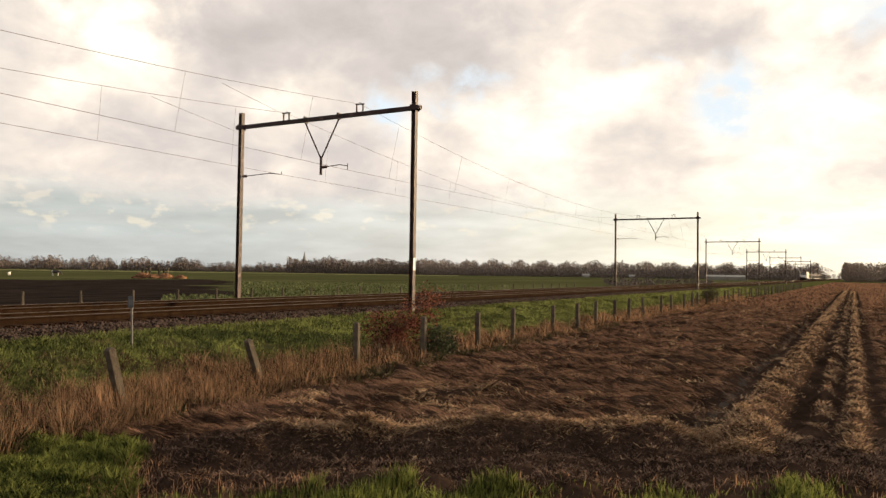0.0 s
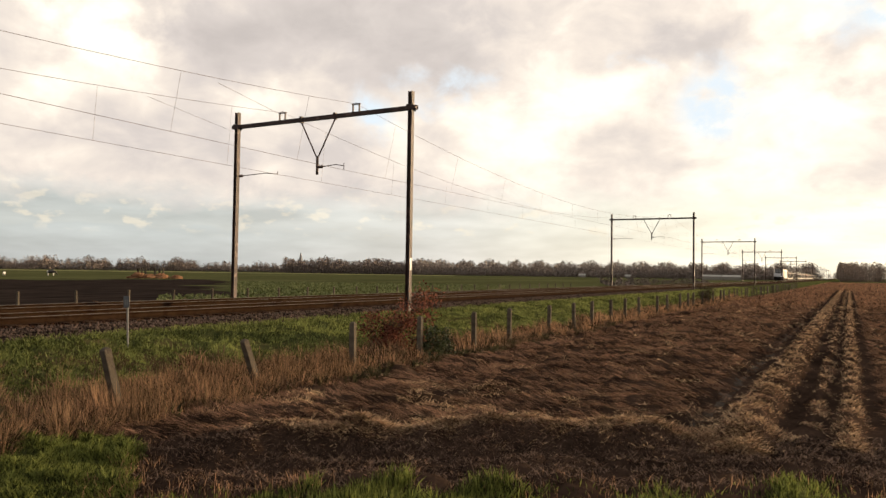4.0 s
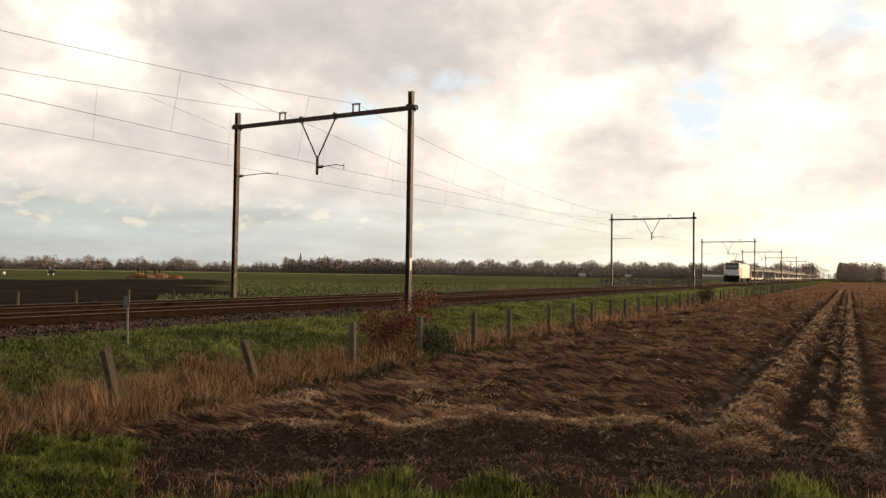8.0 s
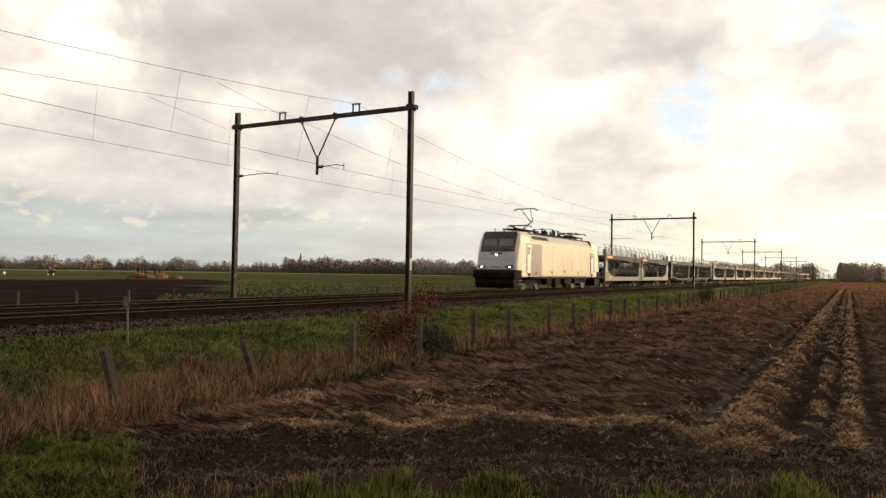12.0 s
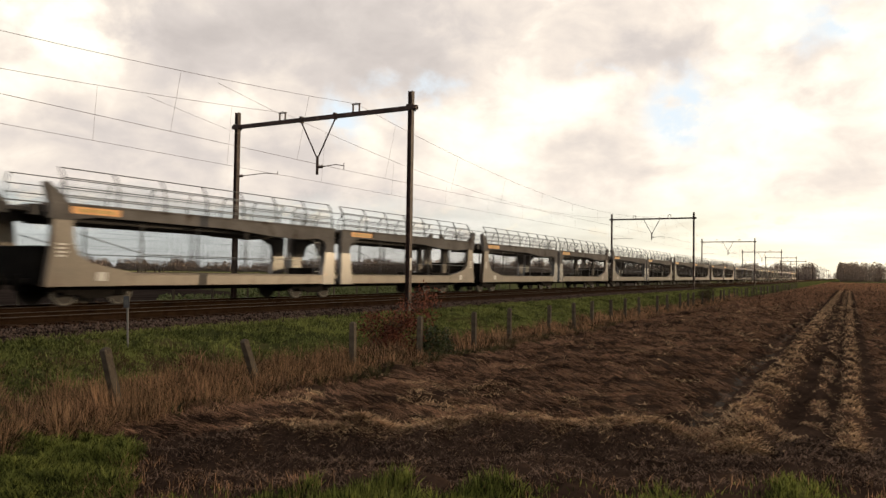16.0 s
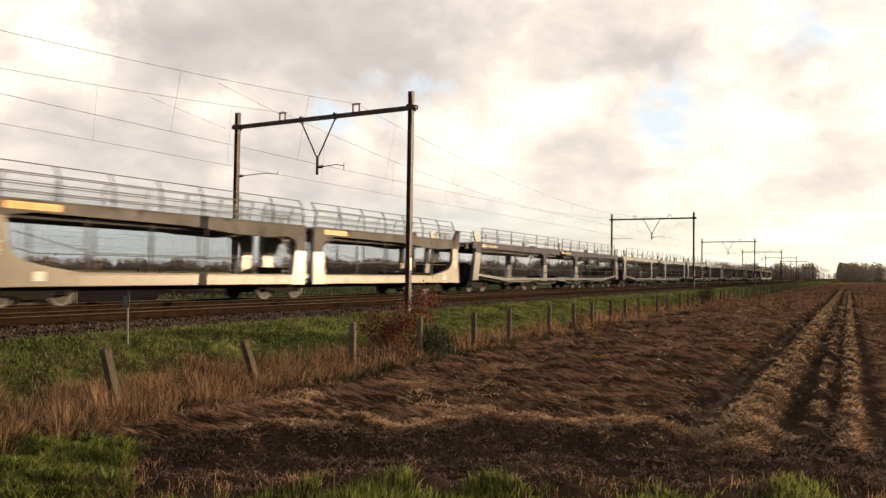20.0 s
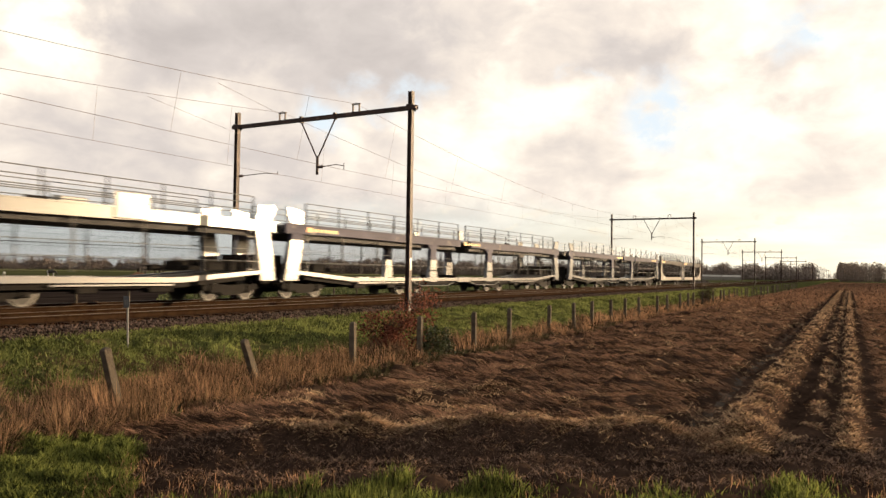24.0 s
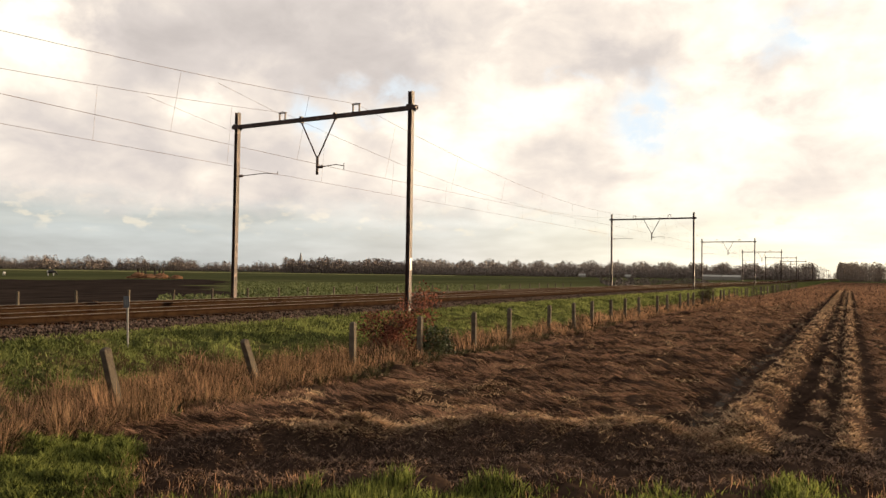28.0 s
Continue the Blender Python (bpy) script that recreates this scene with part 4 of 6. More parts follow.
def front_patch(x0, x1, z0, z1, off, sign, nx=6, nz=4):
    """A thin curved panel on the cab's front."""
    v, f = [], []
    for layer in (0.0, off):
        for j in range(nz + 1):
            for i in range(nx + 1):
                z = z0 + (z1 - z0) * j / nz
                x = (x0 + (x1 - x0) * i / nx)
                x = max(-half_width(z) * 0.985, min(half_width(z) * 0.985, x))
                v.append((x, (nose_at(x, z) - layer + 0.01) * sign, z))
    m = (nx + 1) * (nz + 1)
    for j in range(nz):
        for i in range(nx):
            a = j * (nx + 1) + i
            f.append((m + a, m + a + 1, m + a + nx + 2, m + a + nx + 1))
    rim = [i for i in range(nx + 1)] + [(j + 1) * (nx + 1) - 1 for j in range(1, nz + 1)] + [nz * (nx + 1) + i for i in range(nx - 1, -1, -1)] + [j * (nx + 1) for j in range(nz - 1, 0, -1)]
    f += [(rim[i], rim[(i + 1) % len(rim)], m + rim[(i + 1) % len(rim)], m + rim[i]) for i in range(len(rim))]
    return Shape().face_up(v, f)


def wheel(parent, x, y, r, name="wheel"):
    s = 1 if x > 0 else -1
    w = Shape().lathe([(-0.07 * s, r + 0.025), (-0.04 * s, r + 0.025), (-0.035 * s, r), (0.065 * s, r - 0.005), (0.065 * s, r - 0.07)], "x", (x, y, r), 24).make(name, WHEEL, parent, smooth=False)
    Shape().lathe([(0.045 * s, r - 0.015), (0.068 * s, r - 0.018), (0.072 * s, r - 0.055), (0.05 * s, r - 0.07)], "x", (x, y, r), 24, 0, False).make("tyre_face", WHEEL_FACE, w, "bright worn tyre face")
    Shape().lathe([(0.03 * s, r - 0.115), (0.05 * s, 0.17), (0.10 * s, 0.15), (0.12 * s, 0.08)], "x", (x, y, r), 16).make("hub", WHEEL, w)
    return w


def bogie(parent, y, base, r, name="bogie"):
    s = Shape()
    for sx in (-1, 1):
        s.prism([(y - base / 2 - 0.45, r - 0.02), (y - base / 2 + 0.35, r - 0.12), (y - 0.4, r - 0.22), (y + 0.4, r - 0.22), (y + base / 2 - 0.35, r - 0.12), (y + base / 2 + 0.45, r - 0.02), (y + base / 2 + 0.4, r + 0.22), (y, r + 0.14), (y - base / 2 - 0.4, r + 0.22)], sx * 0.93 - 0.06, sx * 0.93 + 0.06)
    s.box(-0.85, 0.85, y - 0.28, y + 0.28, r - 0.15, r + 0.15)
    b = s.make(name, BLACK, parent)
    for yy in (y - base / 2, y + base / 2):
        for sx in (-1, 1):
            wheel(b, sx * 0.78, yy, r)
            Shape().box(sx * 0.99 - 0.05, sx * 0.99 + 0.05, yy - 0.15, yy + 0.15, r - 0.15, r + 0.17).make("axle_box", BLACK, b, bevel=0.03)
            Shape().lathe([(r + 0.17, 0.08), (r + 0.42, 0.08)], "z", (sx * 0.97, yy, 0), 10).make("spring", BLACK, b)
    return b


def pantograph(loco, y, raised):
    base = Shape()
    for x in (-0.55, 0.55):
        base.box(x - 0.04, x + 0.04, y - 0.9, y + 0.9, 4.22, 4.29)
    for d in (-0.85, 0.0, 0.85):
        base.box(-0.6, 0.6, y + d - 0.04, y + d + 0.04, 4.225, 4.285)
    p = base.make("pantograph", BLACK, loco, "raised pantograph touching the wire" if raised else "folded pantograph")
    for x in (-0.5, 0.5):
        for d in (-0.8, 0.8):
            Shape().lathe([(3.94, 0.05), (3.98, 0.09), (4.03, 0.06), (4.08, 0.09), (4.13, 0.06), (4.18, 0.09), (4.22, 0.05)], "z", (x, y + d, 0), 10).make("insulator", INSULATOR, p)
    foot, knee, head = ((0, y - 0.75, 4.32), (0, y + 0.95, 5.05), (0, y - 0.25, 5.84)) if raised else ((0, y + 0.75, 4.34), (0, y - 1.05, 4.46), (0, y + 0.75, 4.56))
    Shape().tube([foot, knee], 0.05, 8).make("lower_arm", BLACK, p)
    for x in (-0.35, 0.35):
        Shape().tube([(x * 0.3, knee[1], knee[2]), (x, head[1], head[2])], 0.03, 6).make("upper_arm", BLACK, p)
    hd = Shape()
    for d in (-0.18, 0.18):
        hd.tube([(-0.95, head[1] + d, head[2] - 0.12), (-0.7, head[1] + d, head[2] + 0.04), (0.7, head[1] + d, head[2] + 0.04), (0.95, head[1] + d, head[2] - 0.12)], 0.025, 6)
    hd.make("collector_head", BLACK, p)


def build_loco():
    loco = empty("electric_locomotive")
    tagged(loco, "silver-white electric locomotive with black bumper and lit headlights", "locomotive")
    # body between the cabs
    half = [(1.47, 0.92), (1.49, 1.0), (1.49, 3.35), (1.42, 3.55), (1.28, 3.78), (1.08, 3.91), (0.7, 3.96), (0, 3.98)]
    prof = half + [(-x, z) for x, z in half[::-1][1:]]
    Shape().prism_y(prof, -6.9, 6.9).make("body", SILVER, loco)
    for sign in (1, -1):
        zs = [0.92, 1.35, 1.7, 2.15, 2.6, 2.95, 3.25, 3.3, 3.5, 3.75, 3.9, 4.0]
        v, f = [], []
        for z in zs:
            v += cab_ring(z, sign)
        m = 13
        for j in range(len(zs) - 1):
            f += [(j * m + i, j * m + i + 1, (j + 1) * m + i + 1, (j + 1) * m + i) for i in range(m - 1)]
        f += [tuple(range(m)), tuple(range((len(zs) - 1) * m, len(zs) * m))]
        cab = Shape().face_up(v, f).make("cab", SILVER, loco)
        front_patch(-1.26, 1.26, 2.60, 3.97, 0.030, sign, 28, 12).make("front_mask", ROOF_GREY, cab, "dark grey mask round the windscreen")
        front_patch(-1.36, 1.36, 1.37, 2.585, 0.026, sign, 28, 8).make("front_panel", FRONT_SHADE, cab, "front panel greyed for shade")
        for x0, x1 in ((-1.12, -0.04), (0.04, 1.12)):
            front_patch(x0, x1, 2.72, 3.50, 0.042, sign, 10, 6).make("windscreen", GLASS, cab)
            # the sky's reflection, laid on the glass as a grey panel
            front_patch(x0 + 0.05, x1 - 0.05, 3.00, 3.46, 0.046, sign, 10, 3).make("sun_blind", GLASS_SHEEN, cab, "grey sky reflection painted on the windscreen")
            Shape().tube([(x0 * 0.55 + x1 * 0.45, (nose(2.55) - 0.05) * sign, 2.58), (x0 * 0.4 + x1 * 0.6, (nose(2.75) - 0.04) * sign, 2.80)], 0.02, 5).make("wiper", BLACK, cab)
        front_patch(-0.42, 0.42, 2.42, 2.53, 0.036, sign, 8, 1).make("emblem", DARK_PIER, cab, "dark emblem bar")
        front_patch(-0.36, 0.36, 1.50, 1.60, 0.036, sign, 8, 1).make("number_bar", GREY_PANEL, cab, "grey bar")
        front_patch(-1.32, 1.32, 1.38, 1.43, 0.036, sign, 20, 1).make("trim_strip", GREY_PANEL, cab)
        front_patch(-1.40, 1.40, 2.08, 2.10, 0.030, sign, 20, 1).make("panel_seam", GREY_PANEL, cab)
        for x, z, r in ((-1.02, 1.58, 0.050), (1.02, 1.58, 0.050), (0.0, 2.40, 0.052)):
            yy = nose_at(x, z)
            if z < 2:
                front_patch(x - 0.24, x + 0.24, z - 0.11, z + 0.11, 0.034, sign, 8, 2).make("lamp_cluster", ROOF_GREY, cab)
            Shape().lathe([(yy * sign + 0.06 * sign, r), (yy * sign - 0.045 * sign, r), (yy * sign - 0.06 * sign, r * 0.7)], "y", (x, 0, z), 16).make("headlight", LAMP_ON if sign == 1 else GREY_PANEL, cab)
        # black bumper, buffers and snow plough
        Shape().prism([(-8.3 * sign, 0.80), (-8.3 * sign, 1.36), (-9.50 * sign, 1.38), (-9.62 * sign, 1.20), (-9.55 * sign, 0.80)], -1.53, 1.53).make("bumper_beam", BLACK, loco, bevel=0.03)
        Shape().prism([(-8.0 * sign, 0.20), (-8.0 * sign, 0.80), (-9.50 * sign, 0.80), (-9.52 * sign, 0.5), (-9.30 * sign, 0.15)], -1.42, 1.42).make("snow_plough", BLACK, loco, bevel=0.03)
        for x in (-0.875, 0.875):
            Shape().lathe([(-9.40 * sign, 0.12), (-9.68 * sign, 0.11), (-9.69 * sign, 0.25), (-9.74 * sign, 0.25), (-9.76 * sign, 0.18)], "y", (x, 0, 1.06), 18).make("buffer", BLACK, loco)
        Shape().tube([(0, -9.0 * sign, 1.05), (0, -9.3 * sign, 1.0), (0.02, -9.33 * sign, 0.75)], 0.05, 8).make("coupling_hook", BLACK, loco)
        # side steps and doors
        for sx in (-1, 1):
            for z in (0.42, 0.66, 0.90):
                Shape().box(sx * 1.32 - 0.12, sx * 1.32 + 0.12, -8.35 * sign - 0.22, -8.35 * sign + 0.22, z - 0.02, z + 0.02).make("footstep", GALV, loco)
            Shape().box(sx * 1.495 - 0.012, sx * 1.495 + 0.012, -7.05 * sign - 0.36, -7.05 * sign + 0.36, 1.18, 3.2).make("cab_door", CAB_GLARE, loco, "cab door whitened for sun glare", bevel=0.006)
            Shape().box(sx * 1.4935 - 0.004, sx * 1.4935 + 0.004, -7.05 * sign - 0.41, -7.05 * sign + 0.41, 1.13, 3.23).make("door_gap", DARK_PIER, loco)
            Shape().prism([(-7.5 * sign, 1.0), (-7.5 * sign, 3.2), (-8.25 * sign, 2.95), (-8.6 * sign, 1.75), (-8.6 * sign, 1.0)], sx * 1.493 - 0.004, sx * 1.493 + 0.004).make("cab_side_panel", CAB_GLARE, loco, "cab side whitened for sun glare")
            Shape().box(sx * 1.505 - 0.006, sx * 1.505 + 0.006, -7.05 * sign - 0.13, -7.05 * sign + 0.13, 2.5, 2.95).make("door_window", GLASS, loco, bevel=0.004)
            for d in (-0.46, 0.46):
                Shape().tube([(sx * 1.54, -7.05 * sign + d, 1.3), (sx * 1.54, -7.05 * sign + d, 2.9)], 0.02, 6).make("handrail", GREY_PANEL, loco)
            Shape().box(sx * 1.497 - 0.01, sx * 1.497 + 0.01, -7.0 * sign - 0.22, -7.0 * sign + 0.22, 0.98, 1.12).make("door_step", BLACK, loco)
    for sx in (-1, 1):
        Shape().box(sx * 1.494 - 0.006, sx * 1.494 + 0.006, -6.45, -4.7, 0.96, 3.22).make("grey_panel", GREY_PANEL, loco, "mid grey side panel")
        for y0 in (-4.62, -2.4, -0.2, 2.0, 4.2):
            Shape().box(sx * 1.4925 - 0.004, sx * 1.4925 + 0.004, y0, y0 + 0.012, 0.96, 3.24).make("panel_seam", GREY_PANEL, loco)
        for y0, z0 in ((-2.6, 1.25), (0.2, 1.35), (3.4, 1.25), (-5.7, 1.2)):
            Shape().box(sx * 1.495 - 0.01, sx * 1.495 + 0.01, y0 - 0.09, y0 + 0.09, z0 - 0.1, z0 + 0.1).make("side_hatch", BLACK, loco, bevel=0.004)
        for i in range(9):
            y0 = -6.2 + i * 0.34
            Shape().face_up([(sx * 1.44, y0, 3.55), (sx * 1.44, y0 + 0.28, 3.55), (sx * 1.30, y0 + 0.28, 3.78), (sx * 1.30, y0, 3.78), (sx * 1.40, y0, 3.52), (sx * 1.40, y0 + 0.28, 3.52), (sx * 1.26, y0 + 0.28, 3.75), (sx * 1.26, y0, 3.75)],
                            [(0, 1, 2, 3), (4, 7, 6, 5), (0, 4, 5, 1), (1, 5, 6, 2), (2, 6, 7, 3), (3, 7, 4, 0)]).make("roof_grille", ROOF_GREY, loco)
        Shape().box(sx * 1.30 - 0.12, sx * 1.30 + 0.12, -6.6, 6.6, 0.78, 0.93).make("side_skirt", BLACK, loco, bevel=0.02)
        for y0, l, z0 in ((-3.3, 1.2, 0.35), (-1.6, 1.5, 0.30), (0.6, 1.8, 0.32), (2.9, 0.9, 0.40)):
            Shape().box(sx * 1.15 - 0.22, sx * 1.15 + 0.22, y0 - 0.0, y0 + l * 0.85, z0, 0.80).make("underfloor_box", BLACK, loco, bevel=0.03)
    Shape().box(-0.9, 0.9, -7.0, 7.0, 3.98, 4.02).make("roof_deck", ROOF_GREY, loco)
    for y0, l, h, w in ((-1.9, 0.3, 0.22, 0.3), (-0.3, 1.1, 0.16, 0.5), (2.2, 0.5, 0.20, 0.4)):
        Shape().box(-w, w, y0, y0 + l, 4.02, 4.02 + h).make("roof_equipment", BLACK, loco, bevel=0.04)
    for y0, h in ((-1.7, 0.55), (-1.35, 0.40), (0.55, 0.60), (0.95, 0.52), (1.75, 0.55), (2.15, 0.42)):
        pr = []
        for i in range(5):
            pr += [(4.02 + h * i / 5, 0.05), (4.02 + h * (i + 0.5) / 5, 0.11)]
        for x in (-0.3, 0.35):
            Shape().lathe(pr + [(4.02 + h, 0.03)], "z", (x, y0, 0), 10).make("roof_insulator", BLACK, loco)
    Shape().tube([(0.35, -3.2, 4.38), (0.35, -1.7, 4.58), (0.35, 0.6, 4.62), (0.35, 1.8, 4.58), (0.35, 3.4, 4.36)], 0.022, 6).make("roof_busbar", BLACK, loco)
    for x, y0 in ((-0.6, -8.1), (0.55, -8.0), (0.2, -7.6)):
        Shape().tube([(x, y0, 3.95), (x, y0 + 0.02, 4.25)], 0.035, 6, 0.02).make("roof_aerial", BLACK, loco)
    pantograph(loco, -6.0, False)
    pantograph(loco, -3.9, True)
    pantograph(loco, 4.4, False)
    pantograph(loco, 6.4, False)
    bogie(loco, -5.22, 2.6, 0.60)
    bogie(loco, 5.22, 2.6, 0.60)
    return loco


def railing(wagon, y0, y1, step, curved, top):
    n = max(1, round((y1 - y0) / step))
    for sx in (-1, 1):
        def at(z):
            return sx * (1.46 - (0.0 if not curved else 0.16 * max(0, (z - 3.35) / 0.5) ** 2))
        pts = [2.90, 3.35, 3.7, top]
        proto = None
        for i in range(n + 1):
            y = y0 + (y1 - y0) * i / n
            if proto is None:
                s = Shape()
                s.tube([(at(z), 0, z) for z in pts], 0.028, 6)
                proto = s.make("railing_post", MESH_WIRE, wagon)
                proto.location = (0, y, 0)
            else:
                ob = new("railing_post", proto.data)
                ob.parent = wagon
                ob.location = (0, y, 0)
        if curved:
            mesh_panel(wagon, y0, y1, 2.97, 3.62, sx * 1.43, 0.085, 0.003, GALV)
        for z in ((3.16, 3.40, 3.66, top) if curved else (3.22, 3.34, 3.60, top)):
            Shape().tube([(at(z), y0, z), (at(z), (y0 + y1) / 2, z), (at(z), y1, z)], 0.018, 5).make("guard_rail", GALV, wagon)


def mesh_panel(wagon, y0, y1, z0, z1, x, pitch=0.032, thick=0.0015, mat=None):
    """A panel of upright wires with a few cross wires and slim posts, on one side of a wagon."""
    s = Shape()
    for i in range(int((y1 - y0) / pitch)):
        y = y0 + i * pitch
        s.face_up([(x + thick * a, y + thick * b, z) for z in (z0, z1) for a, b in ((0, -1), (0.9, 0.6), (-0.9, 0.6))], [(0, 1, 4, 3), (1, 2, 5, 4), (2, 0, 3, 5)])
    for i in range(1, 4):
        z = z0 + (z1 - z0) * i / 4
        s.box(x - 0.003, x + 0.003, y0, y1, z - 0.003, z + 0.003)
    m = s.make("mesh_panel", mat or MESH_WIRE, wagon, "fine grey wire mesh")
    if mat is None:
        n = max(2, round((y1 - y0) / 2.5))
        for i in range(1, n):
            y = y0 + (y1 - y0) * i / n
            Shape().box(x - 0.03, x + 0.03, y - 0.02, y + 0.02, z0, z1).make("mesh_post", DECK_GREY, m)


def upright(wagon, sx, foot, head, z0, zs, z1, light, dark, name="upright"):
    """A tapered stanchion: foot and head are (y0, y1); light paint below zs, dark above."""
    u = (zs - z0) / (z1 - z0)
    m0, m1 = foot[0] + (head[0] - foot[0]) * u, foot[1] + (head[1] - foot[1]) * u
    x0, x1 = sorted((sx * 1.30, sx * 1.515))
    up = Shape().prism([(foot[0], z0), (foot[1], z0), (m1, zs), (m0, zs)], x0, x1).make(name, light, wagon, bevel=0.012)
    Shape().prism([(m0, zs), (m1, zs), (head[1], z1), (head[0], z1)], x0 + 0.002, x1 - 0.002).make("upper_section", dark, up, bevel=0.012)
    return up


def underframe(wagon, ys, r):
    for y in ys:
        bogie(wagon, y, 1.8, r)


def wagon_ends(wagon, length):
    for y, d in ((0.0, -1), (length, 1)):
        for x in (-0.875, 0.875):
            Shape().lathe([(y - 0.1 * d, 0.09), (y + 0.38 * d, 0.08), (y + 0.39 * d, 0.22), (y + 0.44 * d, 0.22)], "y", (x, 0, 0.72), 14).make("buffer", BLACK, wagon)
        Shape().tube([(0, y, 0.72), (0, y + 0.62 * d, 0.70)], 0.06, 8).make("coupling", BLACK, wagon)
        Shape().box(-1.1, 1.1, min(y, y - 0.5 * d), max(y, y - 0.5 * d), 0.60, 1.72).make("end_platform", BLACK, wagon, bevel=0.03)
        for x in (-0.95, 0.95):
            Shape().box(x - 0.28, x + 0.28, min(y, y + 0.66 * d), max(y, y + 0.66 * d), 2.66, 2.74).make("bridge_plate", DARK_PIER, wagon, bevel=0.01)
        for x in (-1.25, 1.25):
            Shape().box(x - 0.06, x + 0.06, min(y, y + 0.35 * d), max(y, y + 0.35 * d), 2.55, 2.85).make("lock_bracket", DARK_PIER, wagon, bevel=0.01)


def build_wagon_a():
    """Two-unit wagon with tapered joint stanchions and curved guard rails."""
    length = 26.3
    w = empty("car_transporter_wagon")
    tagged(w, "empty beige double-deck car transporter wagon with curved guard rails", "wagon", "car transporter wagons")
    for (a, b), first in (((0.0, 12.95), True), ((13.35, 26.3), False)):
        for sx in (-1, 1):
            x0, x1 = sorted((sx * 1.34, sx * 1.50))
            Shape().box(x0, x1, a + 0.1, b - 0.1, 0.58, 0.97).make("sill", BEIGE, w, bevel=0.02)
            Shape().box(min(sx * 1.501, sx * 1.52), max(sx * 1.501, sx * 1.52), a + 2.6, b - 1.2, 0.93, 0.985).make("rubbing_strip", PLANK, w, "worn brown edge strip")
            deck = [(a + 0.1, 2.93), (b - 0.05, 2.93), (b - 0.05, 2.48), (b - 1.2, 2.46), (b - 2.2, 2.38), (b - 4.0, 2.42), (b - 6.0, 2.56), (a + 1.6, 2.60), (a + 0.9, 2.50), (a + 0.1, 2.48)]
            Shape().prism(deck, x0, x1).make("deck_beam", DECK_GREY, w)
            Shape().box(min(sx * 1.501, sx * 1.53), max(sx * 1.501, sx * 1.53), a + 0.15, b - 0.1, 2.90, 2.95).make("deck_edge", DECK_GREY, w)
            # outer end: curved stanchion that spreads into the sill
            ya, d = (a, 1) if first else (b, -1)
            curve = [(0.02, 0.58), (3.0, 0.60), (2.9, 1.0), (2.0, 1.14), (1.35, 1.28), (1.02, 1.50), (0.86, 1.85), (0.80, 2.5), (0.24, 2.5), (0.16, 1.5)]
            poly = [(ya + d * q, z) for q, z in curve]
            e = Shape().prism(poly if d > 0 else poly[::-1], min(sx * 1.32, sx * 1.512), max(sx * 1.32, sx * 1.512)).make("end_stanchion", BEIGE, w)
            Shape().prism([(ya + d * 0.22, 2.46), (ya + d * 0.84, 2.46), (ya + d * 0.60, 3.05), (ya + d * 0.05, 3.50), (ya - d * 0.06, 3.46)][::d], min(sx * 1.33, sx * 1.518), max(sx * 1.33, sx * 1.518)).make("stanchion_horn", DECK_GREY, e)
            Shape().box(min(sx * 1.513, sx * 1.522), max(sx * 1.513, sx * 1.522), ya + d * 1.75 - 0.16, ya + d * 1.75 + 0.16, 0.74, 1.0).make("data_panel", WHITE_PLATE, e, "pale data panel")
            for i in range(4):
                Shape().box(min(sx * 1.513, sx * 1.519), max(sx * 1.513, sx * 1.519), ya + d * 0.5 - 0.16, ya + d * 0.5 + 0.1 + 0.05 * (i % 2), 1.42 + i * 0.11, 1.47 + i * 0.11).make("data_line", WHITE_PLATE, e, "unreadable pale bar")
            mesh_panel(w, a + 0.95, b - 0.7, 0.98, 2.52, sx * 1.40)
            # stanchions at the joint
            yj, d = (b, -1) if first else (a, 1)
            upright(w, sx, sorted((yj + d * 0.02, yj + d * 0.88)), sorted((yj + d * 0.05, yj + d * 0.58)), 0.56, 1.92, 2.55, CREAM, DECK_GREY)
            g = [(yj + d * 0.5, 2.5), (yj + d * 1.3, 2.5), (yj + d * 0.75, 2.36), (yj + d * 0.62, 2.1)]
            Shape().prism(g, x0 + 0.004, x1 - 0.004).make("gusset", DECK_GREY, w)
            # orange company plate with plain pale blocks
            p = Shape().box(min(sx * 1.501, sx * 1.511), max(sx * 1.501, sx * 1.511), a + 0.75, a + 2.35, 2.66, 2.86).make("company_plate", ORANGE, w, "faded orange plate")
            for i in range(5):
                Shape().box(min(sx * 1.512, sx * 1.516), max(sx * 1.512, sx * 1.516), a + 1.0 + i * 0.24, a + 1.16 + i * 0.24, 2.71, 2.81).make("letter_block", YELLOW, p)
            # ladder beside the joint
            if first:
                lad = Shape()
                for q in (-1.0, -1.32):
                    lad.tube([(sx * 1.42, b + q, 0.95), (sx * 1.42, b + q, 2.9)], 0.018, 5)
                for i in range(6):
                    lad.tube([(sx * 1.42, b - 1.0, 1.1 + i * 0.3), (sx * 1.42, b - 1.32, 1.1 + i * 0.3)], 0.014, 5)
                lad.make("ladder", GALV, w)
            Shape().tube([(sx * 1.40, a + 1.0, 2.1), (sx * 1.40, a + 3.4, 1.55), (sx * 1.40, b - 1.2, 1.55)], 0.016, 5).make("guide_cable", GALV, w)
        Shape().box(-1.335, 1.335, a + 0.12, b - 0.06, 2.84, 2.90).make("upper_floor", PLANK, w)
        Shape().box(-1.335, 1.335, a + 0.6, b - 0.06, 0.70, 0.80).make("lower_floor", PLANK, w)
        for i in range(6):
            y = a + 1.6 + i * 1.95
